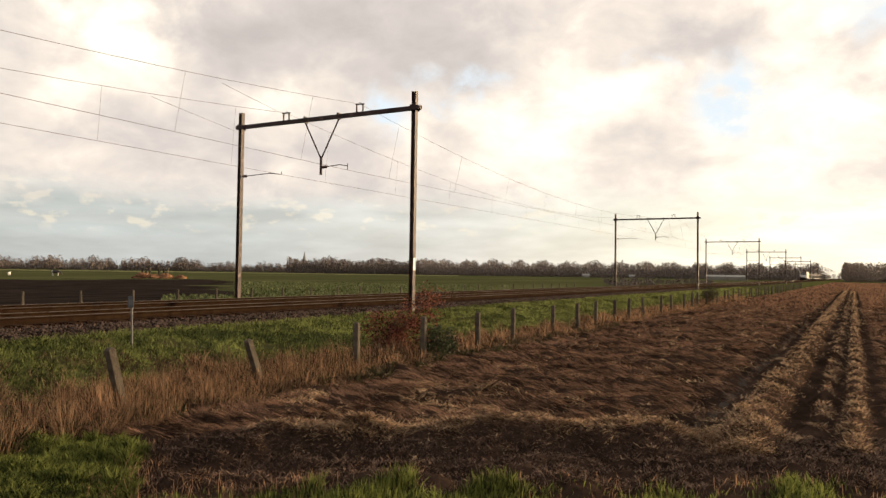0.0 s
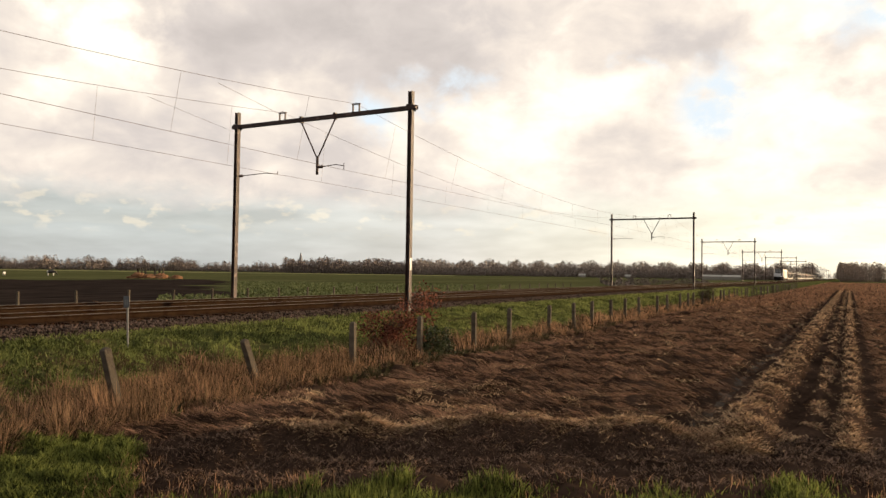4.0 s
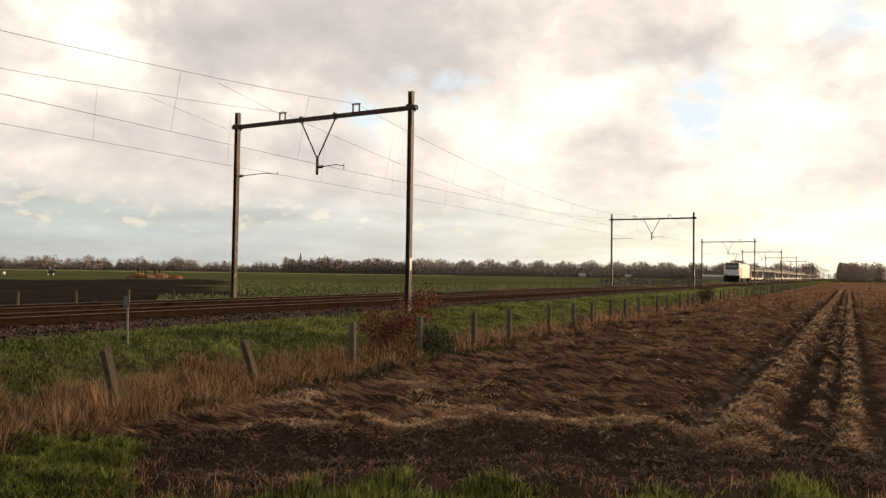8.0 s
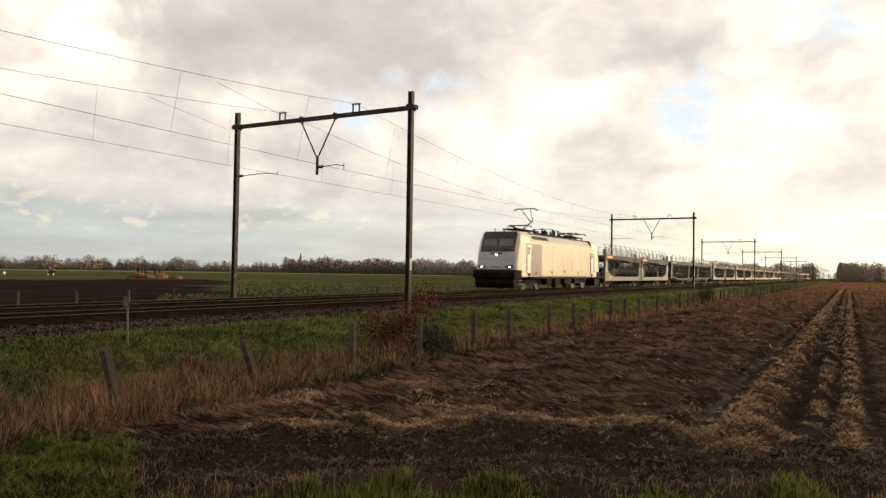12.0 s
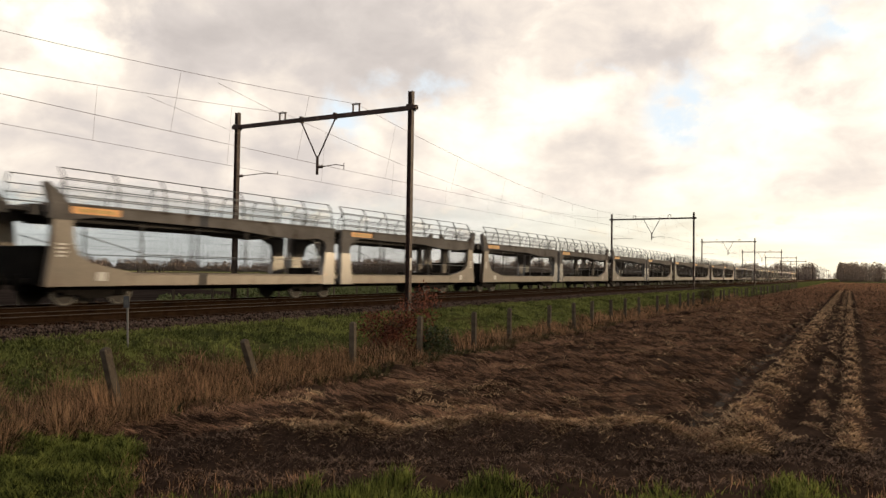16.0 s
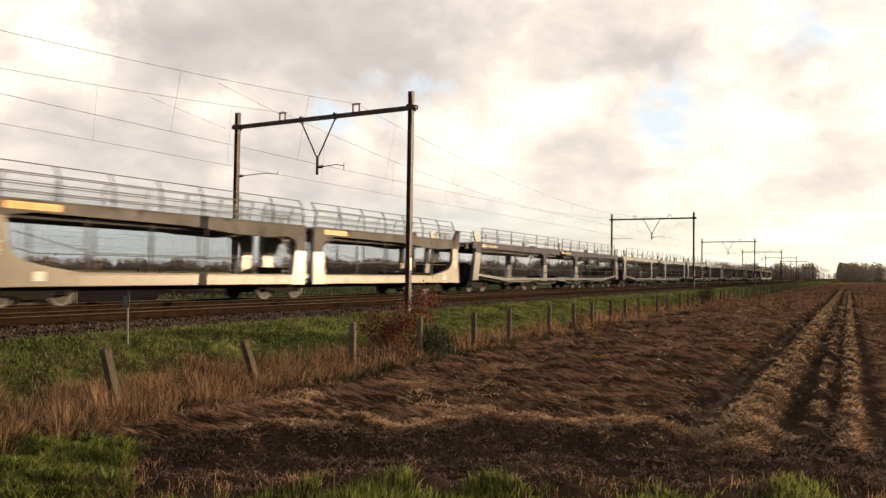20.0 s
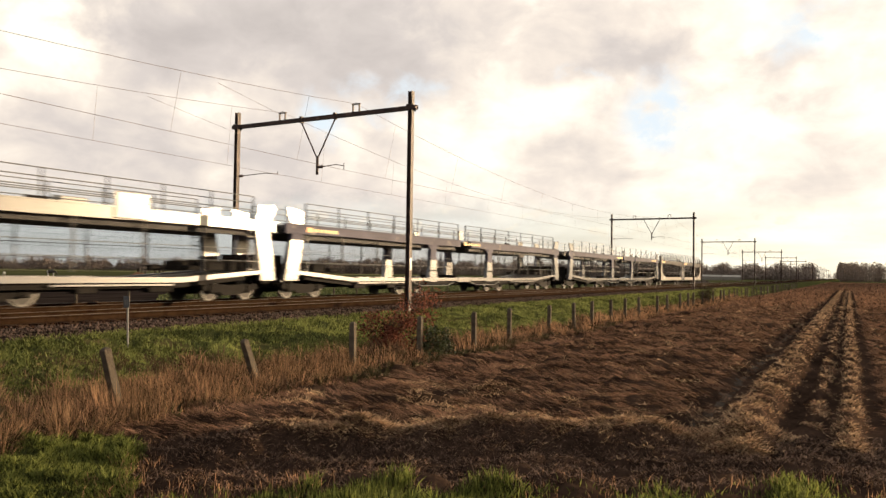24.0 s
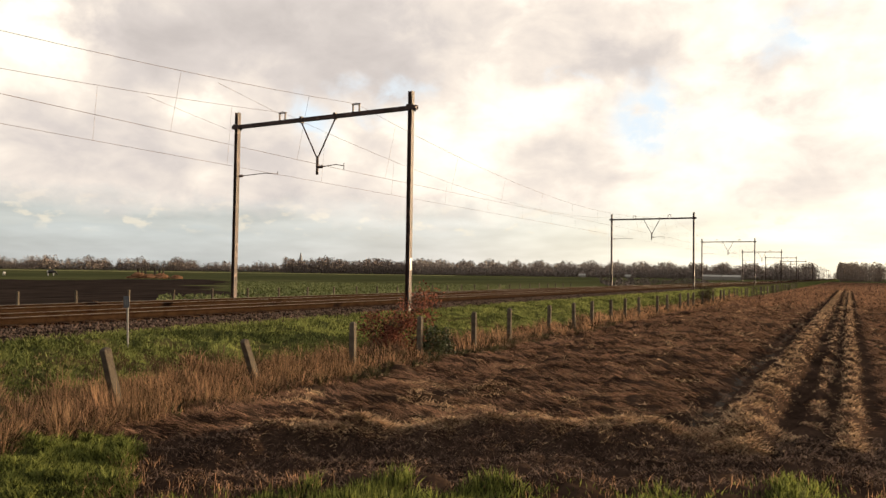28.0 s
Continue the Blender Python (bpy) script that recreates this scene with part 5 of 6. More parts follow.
            Shape().box(-1.33, 1.33, y - 0.05, y + 0.05, 2.70, 2.838).make("cross_beam", DECK_GREY, w)
        Shape().box(-0.35, 0.35, a + 0.3, b - 0.3, 0.42, 0.698).make("centre_sill", BLACK, w)
        # dark beams added to stand in for the deck's shaded underside
        for x in (-1.05, 1.05):
            Shape().box(x - 0.10, x + 0.10, a + 0.9, b - 0.7, 2.44, 2.699).make("deck_stringer", DARK_PIER, w)
        # arch gussets, dark to paint the shade on the uprights' inner faces
        for sx in (-1, 1):
            yj, d = (b, -1) if first else (a, 1)
            arch = [(yj + d * 0.12, 2.52), (yj + d * 2.6, 2.52), (yj + d * 1.5, 2.42), (yj + d * 1.0, 2.22), (yj + d * 0.80, 1.75), (yj + d * 0.20, 1.75)]
            Shape().prism(arch, min(sx * 1.20, sx * 1.29), max(sx * 1.20, sx * 1.29)).make("arch_bracket", DARK_PIER, w)
        railing(w, a + (0.55 if first else 0.2), b - (0.2 if first else 0.55), 1.72, True, 3.95)
        for i in range(3):
            y = b - 1.1 - i * 0.55
            Shape().tube([(1.30, y - 0.2, 2.96), (1.30, y - 0.18, 3.28), (1.30, y + 0.2, 3.28), (1.30, y + 0.2, 2.96)], 0.03, 6).make("wheel_chock", GALV, w)
    for x in (-0.8, 0.8):
        upright(w, x / 1.4, (23.6, 24.1), (23.65, 24.05), 0.8, 1.6, 2.5, BEIGE, DARK_PIER, "inner_post")
    Shape().box(-1.2, 1.2, 12.98, 13.32, 0.45, 1.25).make("joint_pivot", BLACK, w, bevel=0.04)
    Shape().box(-1.1, 1.1, 22.0, 25.2, 0.985, 1.12).make("ramp_plate", BLACK, w, bevel=0.02)
    underframe(w, (1.95, 12.15, 22.8), 0.44)
    wagon_ends(w, length)
    return w


def build_wagon_b(beam, head, label):
    """Two-unit wagon with straight guard rails and a thin white sill that rises at both ends."""
    length, mid = 31.2, 15.1
    w = empty("car_transporter_wagon")
    tagged(w, label, "wagon", "car transporter wagons")
    for (a, b), first in (((0.0, mid - 0.15), True), ((mid + 0.15, length), False)):
        ya, d = (a, 1) if first else (b, -1)
        for sx in (-1, 1):
            x0, x1 = sorted((sx * 1.36, sx * 1.50))
            sill = [(0.7, 1.0), (4.6, 0.68), (14.9, 0.68), (14.9, 0.85), (4.7, 0.85), (0.7, 1.14)]
            poly = [(ya + d * q, z) for q, z in sill]
            Shape().prism(poly, x0, x1).make("sill", WHITE_SILL, w)
            Shape().box(x0 + 0.02, x1 + 0.02 if sx > 0 else x1 - 0.02, min(ya + d * 5.0, ya + d * 9.2), max(ya + d * 5.0, ya + d * 9.2), 0.585, 0.635).make("lower_flange", WHITE_SILL, w)
            under = [(1.6, 0.76), (4.8, 0.50), (14.6, 0.50), (14.6, 0.676), (4.6, 0.676), (1.6, 0.90)]
            Shape().prism([(ya + d * q, z) for q, z in under], min(sx * 1.1, sx * 1.32), max(sx * 1.1, sx * 1.32)).make("underframe_beam", BLACK, w)
            deck = [(0.2, 2.97), (14.9, 2.97), (14.9, 2.60), (10.0, 2.58), (4.0, 2.62), (0.2, 2.58)]
            Shape().prism([(ya + d * q, z) for q, z in deck], x0, x1).make("deck_beam", beam, w)
            Shape().box(min(sx * 1.501, sx * 1.525), max(sx * 1.501, sx * 1.525), a + 0.2, b - 0.05, 2.945, 2.985).make("deck_edge", beam, w)
            mesh_panel(w, a + (1.3 if first else 0.2), b - (0.2 if first else 1.3), 1.0, 2.60, sx * 1.40)
            # dark beam added for the shade below the deck
            Shape().box(sx * 1.12 - 0.12, sx * 1.12 + 0.12, min(ya + d * 1.0, ya + d * 14.8), max(ya + d * 1.0, ya + d * 14.8), 2.40, 2.71).make("deck_stringer", DARK_PIER, w)
            for q0, l, zt in ((1.1, 0.5, 1.62), (1.8, 0.35, 1.50), (2.4, 0.8, 1.42), (3.5, 0.6, 1.25)):
                Shape().box(sx * 0.9 - 0.2, sx * 0.9 + 0.2, min(ya + d * q0, ya + d * (q0 + l)), max(ya + d * q0, ya + d * (q0 + l)), 1.08, zt).make("ramp_gear", BLACK, w, bevel=0.03)
            # leaning end stanchion with a plate above the deck
            q0, q1 = sorted((ya + d * 0.15, ya + d * 0.95))
            h0, h1 = sorted((ya + d * 0.55, ya + d * 1.25))
            upright(w, sx, (q0, q1), (h0, h1), 0.72, 2.35, 2.62, WHITE_SILL, head, "end_stanchion")
            pp = [(ya + d * 0.55, 2.98), (ya + d * 1.25, 2.98), (ya + d * 1.12, 3.55), (ya + d * 0.25, 3.62), (ya + d * 0.3, 3.3)]
            Shape().prism(pp, min(sx * 1.42, sx * 1.51), max(sx * 1.42, sx * 1.51)).make("end_plate", WHITE_SILL, w, bevel=0.015)
            # stanchion by the bogie, dark head, white leg with a dark band
            yc = 11.85 if first else length - 12.4
            up = upright(w, sx, (yc - 0.42, yc + 0.42), (yc - 0.27, yc + 0.27), 0.62, 1.80, 2.6, WHITE_SILL, head)
            Shape().box(min(sx * 1.516, sx * 1.524), max(sx * 1.516, sx * 1.524), yc - 0.34, yc + 0.34, 1.20, 1.27).make("band", BLACK, up, "dark painted band")
            for g in (-1, 1):
                Shape().prism([(yc + g * 0.22, 2.6), (yc + g * 0.62, 2.6), (yc + g * 0.27, 2.3)], min(sx * 1.37, sx * 1.49), max(sx * 1.37, sx * 1.49)).make("gusset", head, up)
            # stencilled company name as plain blocks
            for i in range(5):
                Shape().box(min(sx * 1.501, sx * 1.507), max(sx * 1.501, sx * 1.507), a + (1.95 if first else 0.62) + i * 0.33, a + (2.18 if first else 0.85) + i * 0.33, 2.71, 2.84).make("letter_block", YELLOW, w)
            Shape().box(min(sx * 1.501, sx * 1.506), max(sx * 1.501, sx * 1.506), a + (1.45 if first else 0.14), a + (1.80 if first else 0.48), 2.69, 2.88).make("company_mark", ORANGE, w)
            for z in (1.45, 1.9):
                Shape().tube([(sx * 1.42, a + 1.0, z), (sx * 1.42, b - 1.0, z)], 0.012, 5).make("guide_cable", GALV, w)
            lad = Shape()
            for q in (1.25, 1.6):
                lad.tube([(sx * 1.46, ya + d * q, 1.0), (sx * 1.46, ya + d * q, 2.6)], 0.018, 5)
            for i in range(5):
                lad.tube([(sx * 1.46, ya + d * 1.25, 1.15 + i * 0.3), (sx * 1.46, ya + d * 1.6, 1.15 + i * 0.3)], 0.014, 5)
            lad.make("ladder", GALV, w)
            for y0, l in ((5.4, 0.9), (8.0, 0.7)):
                Shape().box(sx * 1.18 - 0.2, sx * 1.18 + 0.2, ya + d * y0 - l / 2, ya + d * y0 + l / 2, 0.36, 0.62).make("underfloor_box", BLACK, w, bevel=0.03)
            Shape().box(sx * 1.40 - 0.05, sx * 1.40 + 0.05, ya + d * 9.6 - 0.35, ya + d * 9.6 + 0.35, 2.99, 3.07).make("wheel_chock", BLACK, w, bevel=0.01)
        Shape().box(-1.355, 1.355, a + 0.3, b - 0.05, 2.86, 2.93).make("upper_floor", PLANK, w)
        Shape().prism([(ya + d * q, z) for q, z in ((0.8, 1.0), (4.6, 0.72), (14.8, 0.72), (14.8, 0.79), (4.7, 0.79), (0.8, 1.07))], -1.355, 1.355).make("lower_floor", PLANK, w)
        for i in range(6):
            y = a + 1.8 + i * 2.3
            Shape().box(-1.35, 1.35, y - 0.05, y + 0.05, 2.72, 2.858).make("cross_beam", DECK_GREY, w)
        Shape().box(-0.35, 0.35, a + 0.3, b - 0.3, 0.40, 0.66).make("centre_sill", BLACK, w)
        railing(w, a + (1.4 if first else 0.3), b - (0.3 if first else 1.4), 2.1, False, 3.84)
    for sx in (-1, 1):
        if beam == PALE_CREAM:
            Shape().box(sx * 1.52 - 0.04, sx * 1.52 + 0.04, 23.9, 25.15, 2.62, 3.45).make("folded_flap", PALE_CREAM, w, "tall cream flap beside the upper deck", bevel=0.03)
        Shape().box(sx * 1.46 - 0.035, sx * 1.46 + 0.035, mid - 0.35, mid + 0.12, 2.99, 3.5).make("joint_plate", WHITE_SILL, w, bevel=0.02)
        # glossy box added to give the bright glare at the joint
        Shape().box(sx * 1.47 - 0.05, sx * 1.47 + 0.05, mid - 0.5, mid + 1.1, 0.60, 0.90).make("joint_cover", WHITE_SILL, w, "glossy white box added for the glare at the joint", bevel=0.03)
        Shape().tube([(sx * 1.47, mid - 5.2, 0.62), (sx * 1.47, mid - 4.4, 0.44), (sx * 1.47, mid - 1.6, 0.44), (sx * 1.47, mid - 0.9, 0.60)], 0.022, 6).make("safety_bar", GALV, w)
        Shape().tube([(sx * 1.47, mid + 5.2, 0.62), (sx * 1.47, mid + 4.4, 0.44), (sx * 1.47, mid + 1.9, 0.44), (sx * 1.47, mid + 1.2, 0.60)], 0.022, 6).make("safety_bar", GALV, w)
    Shape().box(-1.2, 1.2, mid - 0.14, mid + 0.14, 0.45, 1.0).make("joint_pivot", BLACK, w, bevel=0.04)
    underframe(w, (1.95, 10.5, length - 10.5, length - 1.95), 0.42)
    wagon_ends(w, length)
    return w


TRAIN = []


def build_train():
    TRAIN.append((build_loco(), 392.45, 0))
    protos = {"a": build_wagon_a(), "b": build_wagon_b(BLUE_GREY, BLUE_GREY, "empty blue-grey double-deck car transporter wagon with white sill"),
              "c": build_wagon_b(PALE_CREAM, PALE_CREAM, "empty cream double-deck car transporter wagon with pale deck beam")}
    used = set()
    for kind, along in (("a", 403.3), ("b", 431.0), ("a", 463.5), ("a", 490.9), ("a", 518.5), ("a", 546.3), ("a", 574.4), ("b", 602.2), ("c", 634.9), ("c", 667.3), ("b", 698.7), ("r", 763.0), ("a", 764.1)):
        turn = 180 if kind == "r" else 0        # one wagon runs the other way round
        kind = "b" if turn else kind
        ob = protos[kind] if kind not in used else copy_thing(protos[kind], pose(0, 0, 0))
        used.add(kind)
        TRAIN.append((ob, along, turn))


build_train()

# ---- distance ----
def polar(az, dist):
    """A place at az degrees to the left of the line's direction."""
    return -math.sin(radians(az)) * dist, math.cos(radians(az)) * dist


def build_woods(name, rows, mat, label, n=84, size=0.25, twigs=False):
    """rows: (az, dist, height, radius) of each tree; all crowns and trunks in one object."""
    vs, fs = [], []
    base = 0
    for az, dist, h, rad in rows:
        x, y = polar(az, dist)
        u = rng.uniform(0.12, 1, n)
        ang = rng.uniform(0, 2 * np.pi, n)
        rr = rad * np.sqrt(rng.uniform(0, 1, n)) * np.sin(np.pi * np.clip(u * 0.85 + 0.12, 0, 1)) ** 0.7
        p = np.stack([x + rr * np.cos(ang), y + rr * np.sin(ang), 0.1 + h * u], -1)
        s = rng.uniform(0.35, 1.0, n)[:, None] * rad * size
        d1 = rng.normal(0, 1, (n, 3))
        if twigs:
            d1 = d1 * 0.6 + np.array([0, 0, 1.0])
        d1 /= np.linalg.norm(d1, axis=1)[:, None]
        d2 = rng.normal(0, 1, (n, 3))
        d2 -= d1 * (d1 * d2).sum(1)[:, None]
        d2 /= np.linalg.norm(d2, axis=1)[:, None]
        wide = 0.4 if twigs else 0.6
        v = np.stack([p - d1 * s, p - d2 * s * wide, p + d1 * s, p + d2 * s * wide], 1).reshape(-1, 3)
        t = rad * 0.07
        trunk = np.array([(x - t, y, 0), (x + t, y, 0), (x + t * 0.4, y, h * 0.8), (x - t * 0.4, y, h * 0.8), (x, y - t, 0), (x, y + t, 0), (x, y + t * 0.4, h * 0.8), (x, y - t * 0.4, h * 0.8)])
        vs += [v, trunk]
        fs.append(np.arange(base, base + len(v) + 8).reshape(-1, 4))
        base += len(v) + 8
    return tagged(sheet(name, np.concatenate(vs), np.concatenate(fs), [mat]), label, "woods", kind="stuff")


def build_distance():
    rows = []
    az = 66.0
    while az > 2.2:
        if az > 41:
            dist, h = 700, 10.5 + 1.8 * math.sin(az * 2.1) + 1.2 * math.sin(az * 5.3)
        elif az > 29.5:
            dist, h = 620, 12.5 + 1.5 * math.sin(az * 1.7)
        else:
            dist, h = 620, 12.4 + 1.5 * math.sin(az * 3.3)
        if 41 < az < 47.5:
            h *= 0.78
        for k in range(6 if az > 41 else 9):
            hh = h * rng.uniform(0.82, 1.06)
            rows.append((az + rng.normal(0, 0.12), dist + 11 * k + rng.uniform(-6, 6), hh, hh * rng.uniform(0.20, 0.32)))
        for k in range(3):
            hh = h * rng.uniform(0.5, 0.72)
            rows.append((az + rng.normal(0, 0.1), dist - 12 + 20 * k + rng.uniform(-6, 6), hh, hh * rng.uniform(0.6, 0.8)))
        az -= rng.uniform(0.16, 0.30) if az < 50 else rng.uniform(0.2, 0.42)
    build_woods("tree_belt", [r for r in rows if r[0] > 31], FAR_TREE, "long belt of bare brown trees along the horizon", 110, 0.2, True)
    # paler copy of the same bare trees, haze put into the colour
    build_woods("far_wood", [r for r in rows if r[0] <= 31], FAR_PALE, "wood of bare trees beyond the line, paled for haze", 100, 0.2, True)
    rows = []
    for i in range(750):
        a = 0.55 - 34 * rng.uniform(0, 1) ** 2
        hh = rng.uniform(9.5, 13.5)
        rows.append((a, rng.uniform(560, 680), hh, hh * rng.uniform(0.16, 0.26)))
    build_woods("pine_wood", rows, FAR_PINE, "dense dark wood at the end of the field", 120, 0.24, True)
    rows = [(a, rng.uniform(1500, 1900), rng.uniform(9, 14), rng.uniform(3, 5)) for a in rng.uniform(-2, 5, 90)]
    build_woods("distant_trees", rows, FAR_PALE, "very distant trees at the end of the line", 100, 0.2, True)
    # low scrub beside the line
    rows = [(a, rng.uniform(90, 260), rng.uniform(0.7, 1.8), rng.uniform(0.6, 1.3)) for a in rng.uniform(8, 17, 60)]
    build_woods("scrub", [r for r in rows if math.sin(radians(r[0])) * r[1] > 31], FAR_TREE, "low brown scrub beyond the tracks")
    # green crop in rows beyond the tracks
    n = 26000
    a, d = np.radians(rng.uniform(24, 50, n)), rng.uniform(42, 130, n)
    x, y = -np.sin(a) * d, np.cos(a) * d
    keep = (x < -31) & (wave_noise(x, y, 9, 31) + 0.6 * wave_noise(x, y, 2.5, 32) > -0.75) & ~((np.degrees(a) > 45) & (d > 60))
    x, y = x[keep], y[keep]
    n = len(x)
    blades("green_crop", x, y, rng.uniform(0.12, 0.42, n), rng.uniform(0.06, 0.2, n), rng.uniform(0.4, 1.4, n), rng.uniform(0, 6.28, n), CROP, "leafy green crop on the field beyond the tracks", "crop")
    n = 5000
    x, y = rng.uniform(-31, -25.4, n), rng.uniform(12, 90, n)
    keep = wave_noise(x, y, 3, 33) > 0.2
    x, y = x[keep], y[keep]
    n = len(x)
    blades("far_weeds", x, y, rng.uniform(0.2, 0.75, n), rng.uniform(0.02, 0.05, n), rng.uniform(0.1, 0.8, n), rng.uniform(0, 6.28, n), DRY, "dry weeds beyond the tracks", "weeds")
    # pale strip at the far end of the meadow
    q = np.radians(np.linspace(28, 66, 60))
    v = np.concatenate([np.stack([-np.sin(q) * d, np.cos(q) * d, 0 * q + 0.25], -1) for d in (430, 560)])
    i = np.arange(59)
    ob = sheet("stubble_strip", v, np.stack([i, i + 1, i + 61, i + 60], -1), [PALE_FIELD])
    tagged(ob, "pale strip of field before the far trees", "field", kind="structure")
    # manure heap
    x, y = polar(50.2, 168)
    across = Vector((math.cos(radians(50.2)), math.sin(radians(50.2)), 0))
    hp = empty("manure_heap")
    hp.location = (x, y, 0.1)
    tagged(hp, "orange-brown heap of straw manure on the meadow", "heap")
    for off, w, h in ((-3.6, 1.6, 1.3), (-1.5, 1.9, 0.95), (0.8, 1.9, 1.1), (4.0, 1.3, 0.8), (-5.0, 1.0, 0.5)):
        v, f = [], []
        for j in range(7):
            for i in range(14):
                q, e = 2 * math.pi * i / 14, j / 6
                rr = w * math.cos(e * math.pi / 2) * rng.uniform(0.8, 1.15)
                c = across * (off + rr * math.cos(q))
                v.append((c.x - across.y * rr * 0.7 * math.sin(q), c.y + across.x * rr * 0.7 * math.sin(q), h * math.sin(e * math.pi / 2) * rng.uniform(0.85, 1.1)))
        f = [(j * 14 + i, j * 14 + (i + 1) % 14, (j + 1) * 14 + (i + 1) % 14, (j + 1) * 14 + i) for j in range(6) for i in range(14)]
        Shape().face_up(v, f).make("mound", MANURE, hp)
    # beehive-like white crates on posts behind the heap
    for i, off in enumerate((-4.0, -3.2, -2.4, -0.4, 0.6, 1.4)):
        p = polar(50.2, 182)
        Shape_ob = Shape().box(-0.16, 0.16, -0.15, 0.15, 0.0, 2.2).make("white_stake", CONCRETE, bevel=0.02)
        Shape_ob.location = (p[0] + across.x * off, p[1] + across.y * off, 0.1)
        tagged(Shape_ob, "pale upright stake behind the heap", "stake", "stakes behind the heap")
    # cows
    def cow(az, dist, turn, white, size):
        c = empty("cow")
        tagged(c, "black and white cow grazing on the meadow" if not white else "white cow lying on the meadow", "cow", "cows on the meadow")
        ma, mb = (COW_WHITE, COW_WHITE) if white else (COW_BLACK, COW_WHITE)
        Shape().lathe([(-0.85, 0.15), (-0.8, 0.34), (-0.4, 0.42), (0.2, 0.44), (0.6, 0.38), (0.85, 0.2)], "y", (0, 0, 1.0), 14).make("body", ma, c)
        Shape().lathe([(0.55, 0.385), (0.7, 0.36), (0.88, 0.19)], "y", (0, 0.02, 1.0), 14).make("rump_patch", mb, c, "white rump")
        Shape().tube([(0, -0.75, 1.15), (0, -1.15, 0.85), (0, -1.3, 0.55)], 0.2, 8, 0.13).make("neck", ma, c)
        Shape().tube([(0, -1.25, 0.62), (0, -1.5, 0.22)], 0.15, 8, 0.09).make("head", ma, c)
        for sx in (-0.22, 0.22):
            for yy in (-0.6, 0.65):
                Shape().tube([(sx, yy, 0.8), (sx, yy, 0.0)], 0.09, 7, 0.06).make("leg", mb, c)
        Shape().tube([(0, 0.85, 1.1), (0, 0.95, 0.4)], 0.03, 5).make("tail", ma, c)
        c.matrix_basis = pose(*polar(az, dist), 0.1, 0, 0, turn) @ Matrix.Diagonal((size, size, size, 1))
    cow(57.0, 205, 130, False, 1.0)
    cow(59.75, 205, 40, True, 0.6)
    # church spire, far houses, glasshouses
    sp = empty("church")
    x, y = polar(39.9, 900)
    sp.location = (x, y, 0)
    tagged(sp, "distant village church with a slender dark spire", "church")
    Shape().box(-1.9, 1.9, -1.9, 1.9, 0, 13).make("tower", BRICK_FAR, sp)
    Shape().face_up([(-2.0, -2.0, 13), (2.0, -2.0, 13), (2.0, 2.0, 13), (-2.0, 2.0, 13), (0, 0, 25)], [(0, 1, 4), (1, 2, 4), (2, 3, 4), (3, 0, 4), (3, 2, 1, 0)]).make("spire", SLATE, sp)
    Shape().prism([(-12, 0), (12, 0), (12, 6), (0, 10), (-12, 6)], 2.0, 21).make("nave", BRICK_FAR, sp)

    def house(az, dist, w, h, roof):
        o = empty("farmhouse")
        tagged(o, "low distant farmhouse among the trees", "house", "distant farmhouses")
        Shape().box(-w / 2, w / 2, -4, 4, 0, h).make("wall", BRICK_FAR if roof != PALE_ROOF else PALE_ROOF, o)
        Shape().prism([(-4.4, h + 0.004), (4.4, h + 0.004), (0, h + min(3.4, w * 0.3))], -w / 2 - 0.3, w / 2 + 0.3).make("roof", roof, o)
        for i in range(3):
            Shape().box(-w / 3 + i * w / 3 - 0.6, -w / 3 + i * w / 3 + 0.6, -4.05, -4.003, 1.0, 2.3).make("window", WHITE_PLATE, o)
        o.matrix_basis = pose(*polar(az, dist), 0, 0, 0, az)
    for az, dist, w, h, roof in ((18.2, 585, 5, 1.6, PALE_ROOF), (14.8, 585, 4, 1.6, PALE_ROOF)):
        house(az, dist, w, h, roof)
    gl = empty("glasshouse")
    tagged(gl, "long pale glasshouse beyond the meadow", "glasshouse")
    for i in range(2):
        Shape().prism([(-4, 0), (4, 0), (4, 2.2), (0, 3.3), (-4, 2.2)], i * 11.0, i * 11.0 + 10.6).make("bay", PALE_ROOF, gl)
    gl.matrix_basis = pose(*polar(9.5, 470), 0, 0, 0, 8)


build_distance()


# ---- clouds: a vault of broken cloud that drifts across ----
CLOUDS = []
FLAT = 1.6                         # clouds are wider than high
# degrees left of the line, degrees up, radius in radians, lift of brightness
BILLOWS = ((54.5, 16.8, 0.10, 0.46), (56.5, 13.6, 0.13, 0.20), (61, 18, 0.10, -0.10), (47.5, 17.5, 0.11, -0.14), (36.1, 18.6, 0.20, -0.20), (29.0, 17.0, 0.16, -0.17),
           (43.7, 13.4, 0.07, 0.17), (50, 11, 0.12, 0.03), (47.2, 9.2, 0.12, -0.03), (34.3, 9.3, 0.09, 0.05), (38, 11.5, 0.13, -0.12), (37.6, 7.4, 0.10, -0.06), (19.5, 13.2, 0.13, 0.12),
           (23, 9.8, 0.12, 0.11), (11.2, 17.2, 0.09, -0.20), (19, 18.5, 0.13, -0.08), (1.0, 15.8, 0.09, -0.20), (-3, 14, 0.10, -0.10), (14.6, 11.2, 0.06, -0.03),
           (3.2, 12.0, 0.10, 0.07), (6, 9.4, 0.12, 0.05), (15, 8.3, 0.10, -0.02), (3, 17.6, 0.05, 0.14), (53, 8, 0.12, -0.03))
GAPS = ((8.6, 14.6, 0.055), (9.2, 12.1, 0.075), (7.0, 13.4, 0.06), (-2.3, 17.9, 0.07), (28.8, 14.0, 0.045), (35.6, 12.0, 0.05), (15.6, 15.6, 0.03))

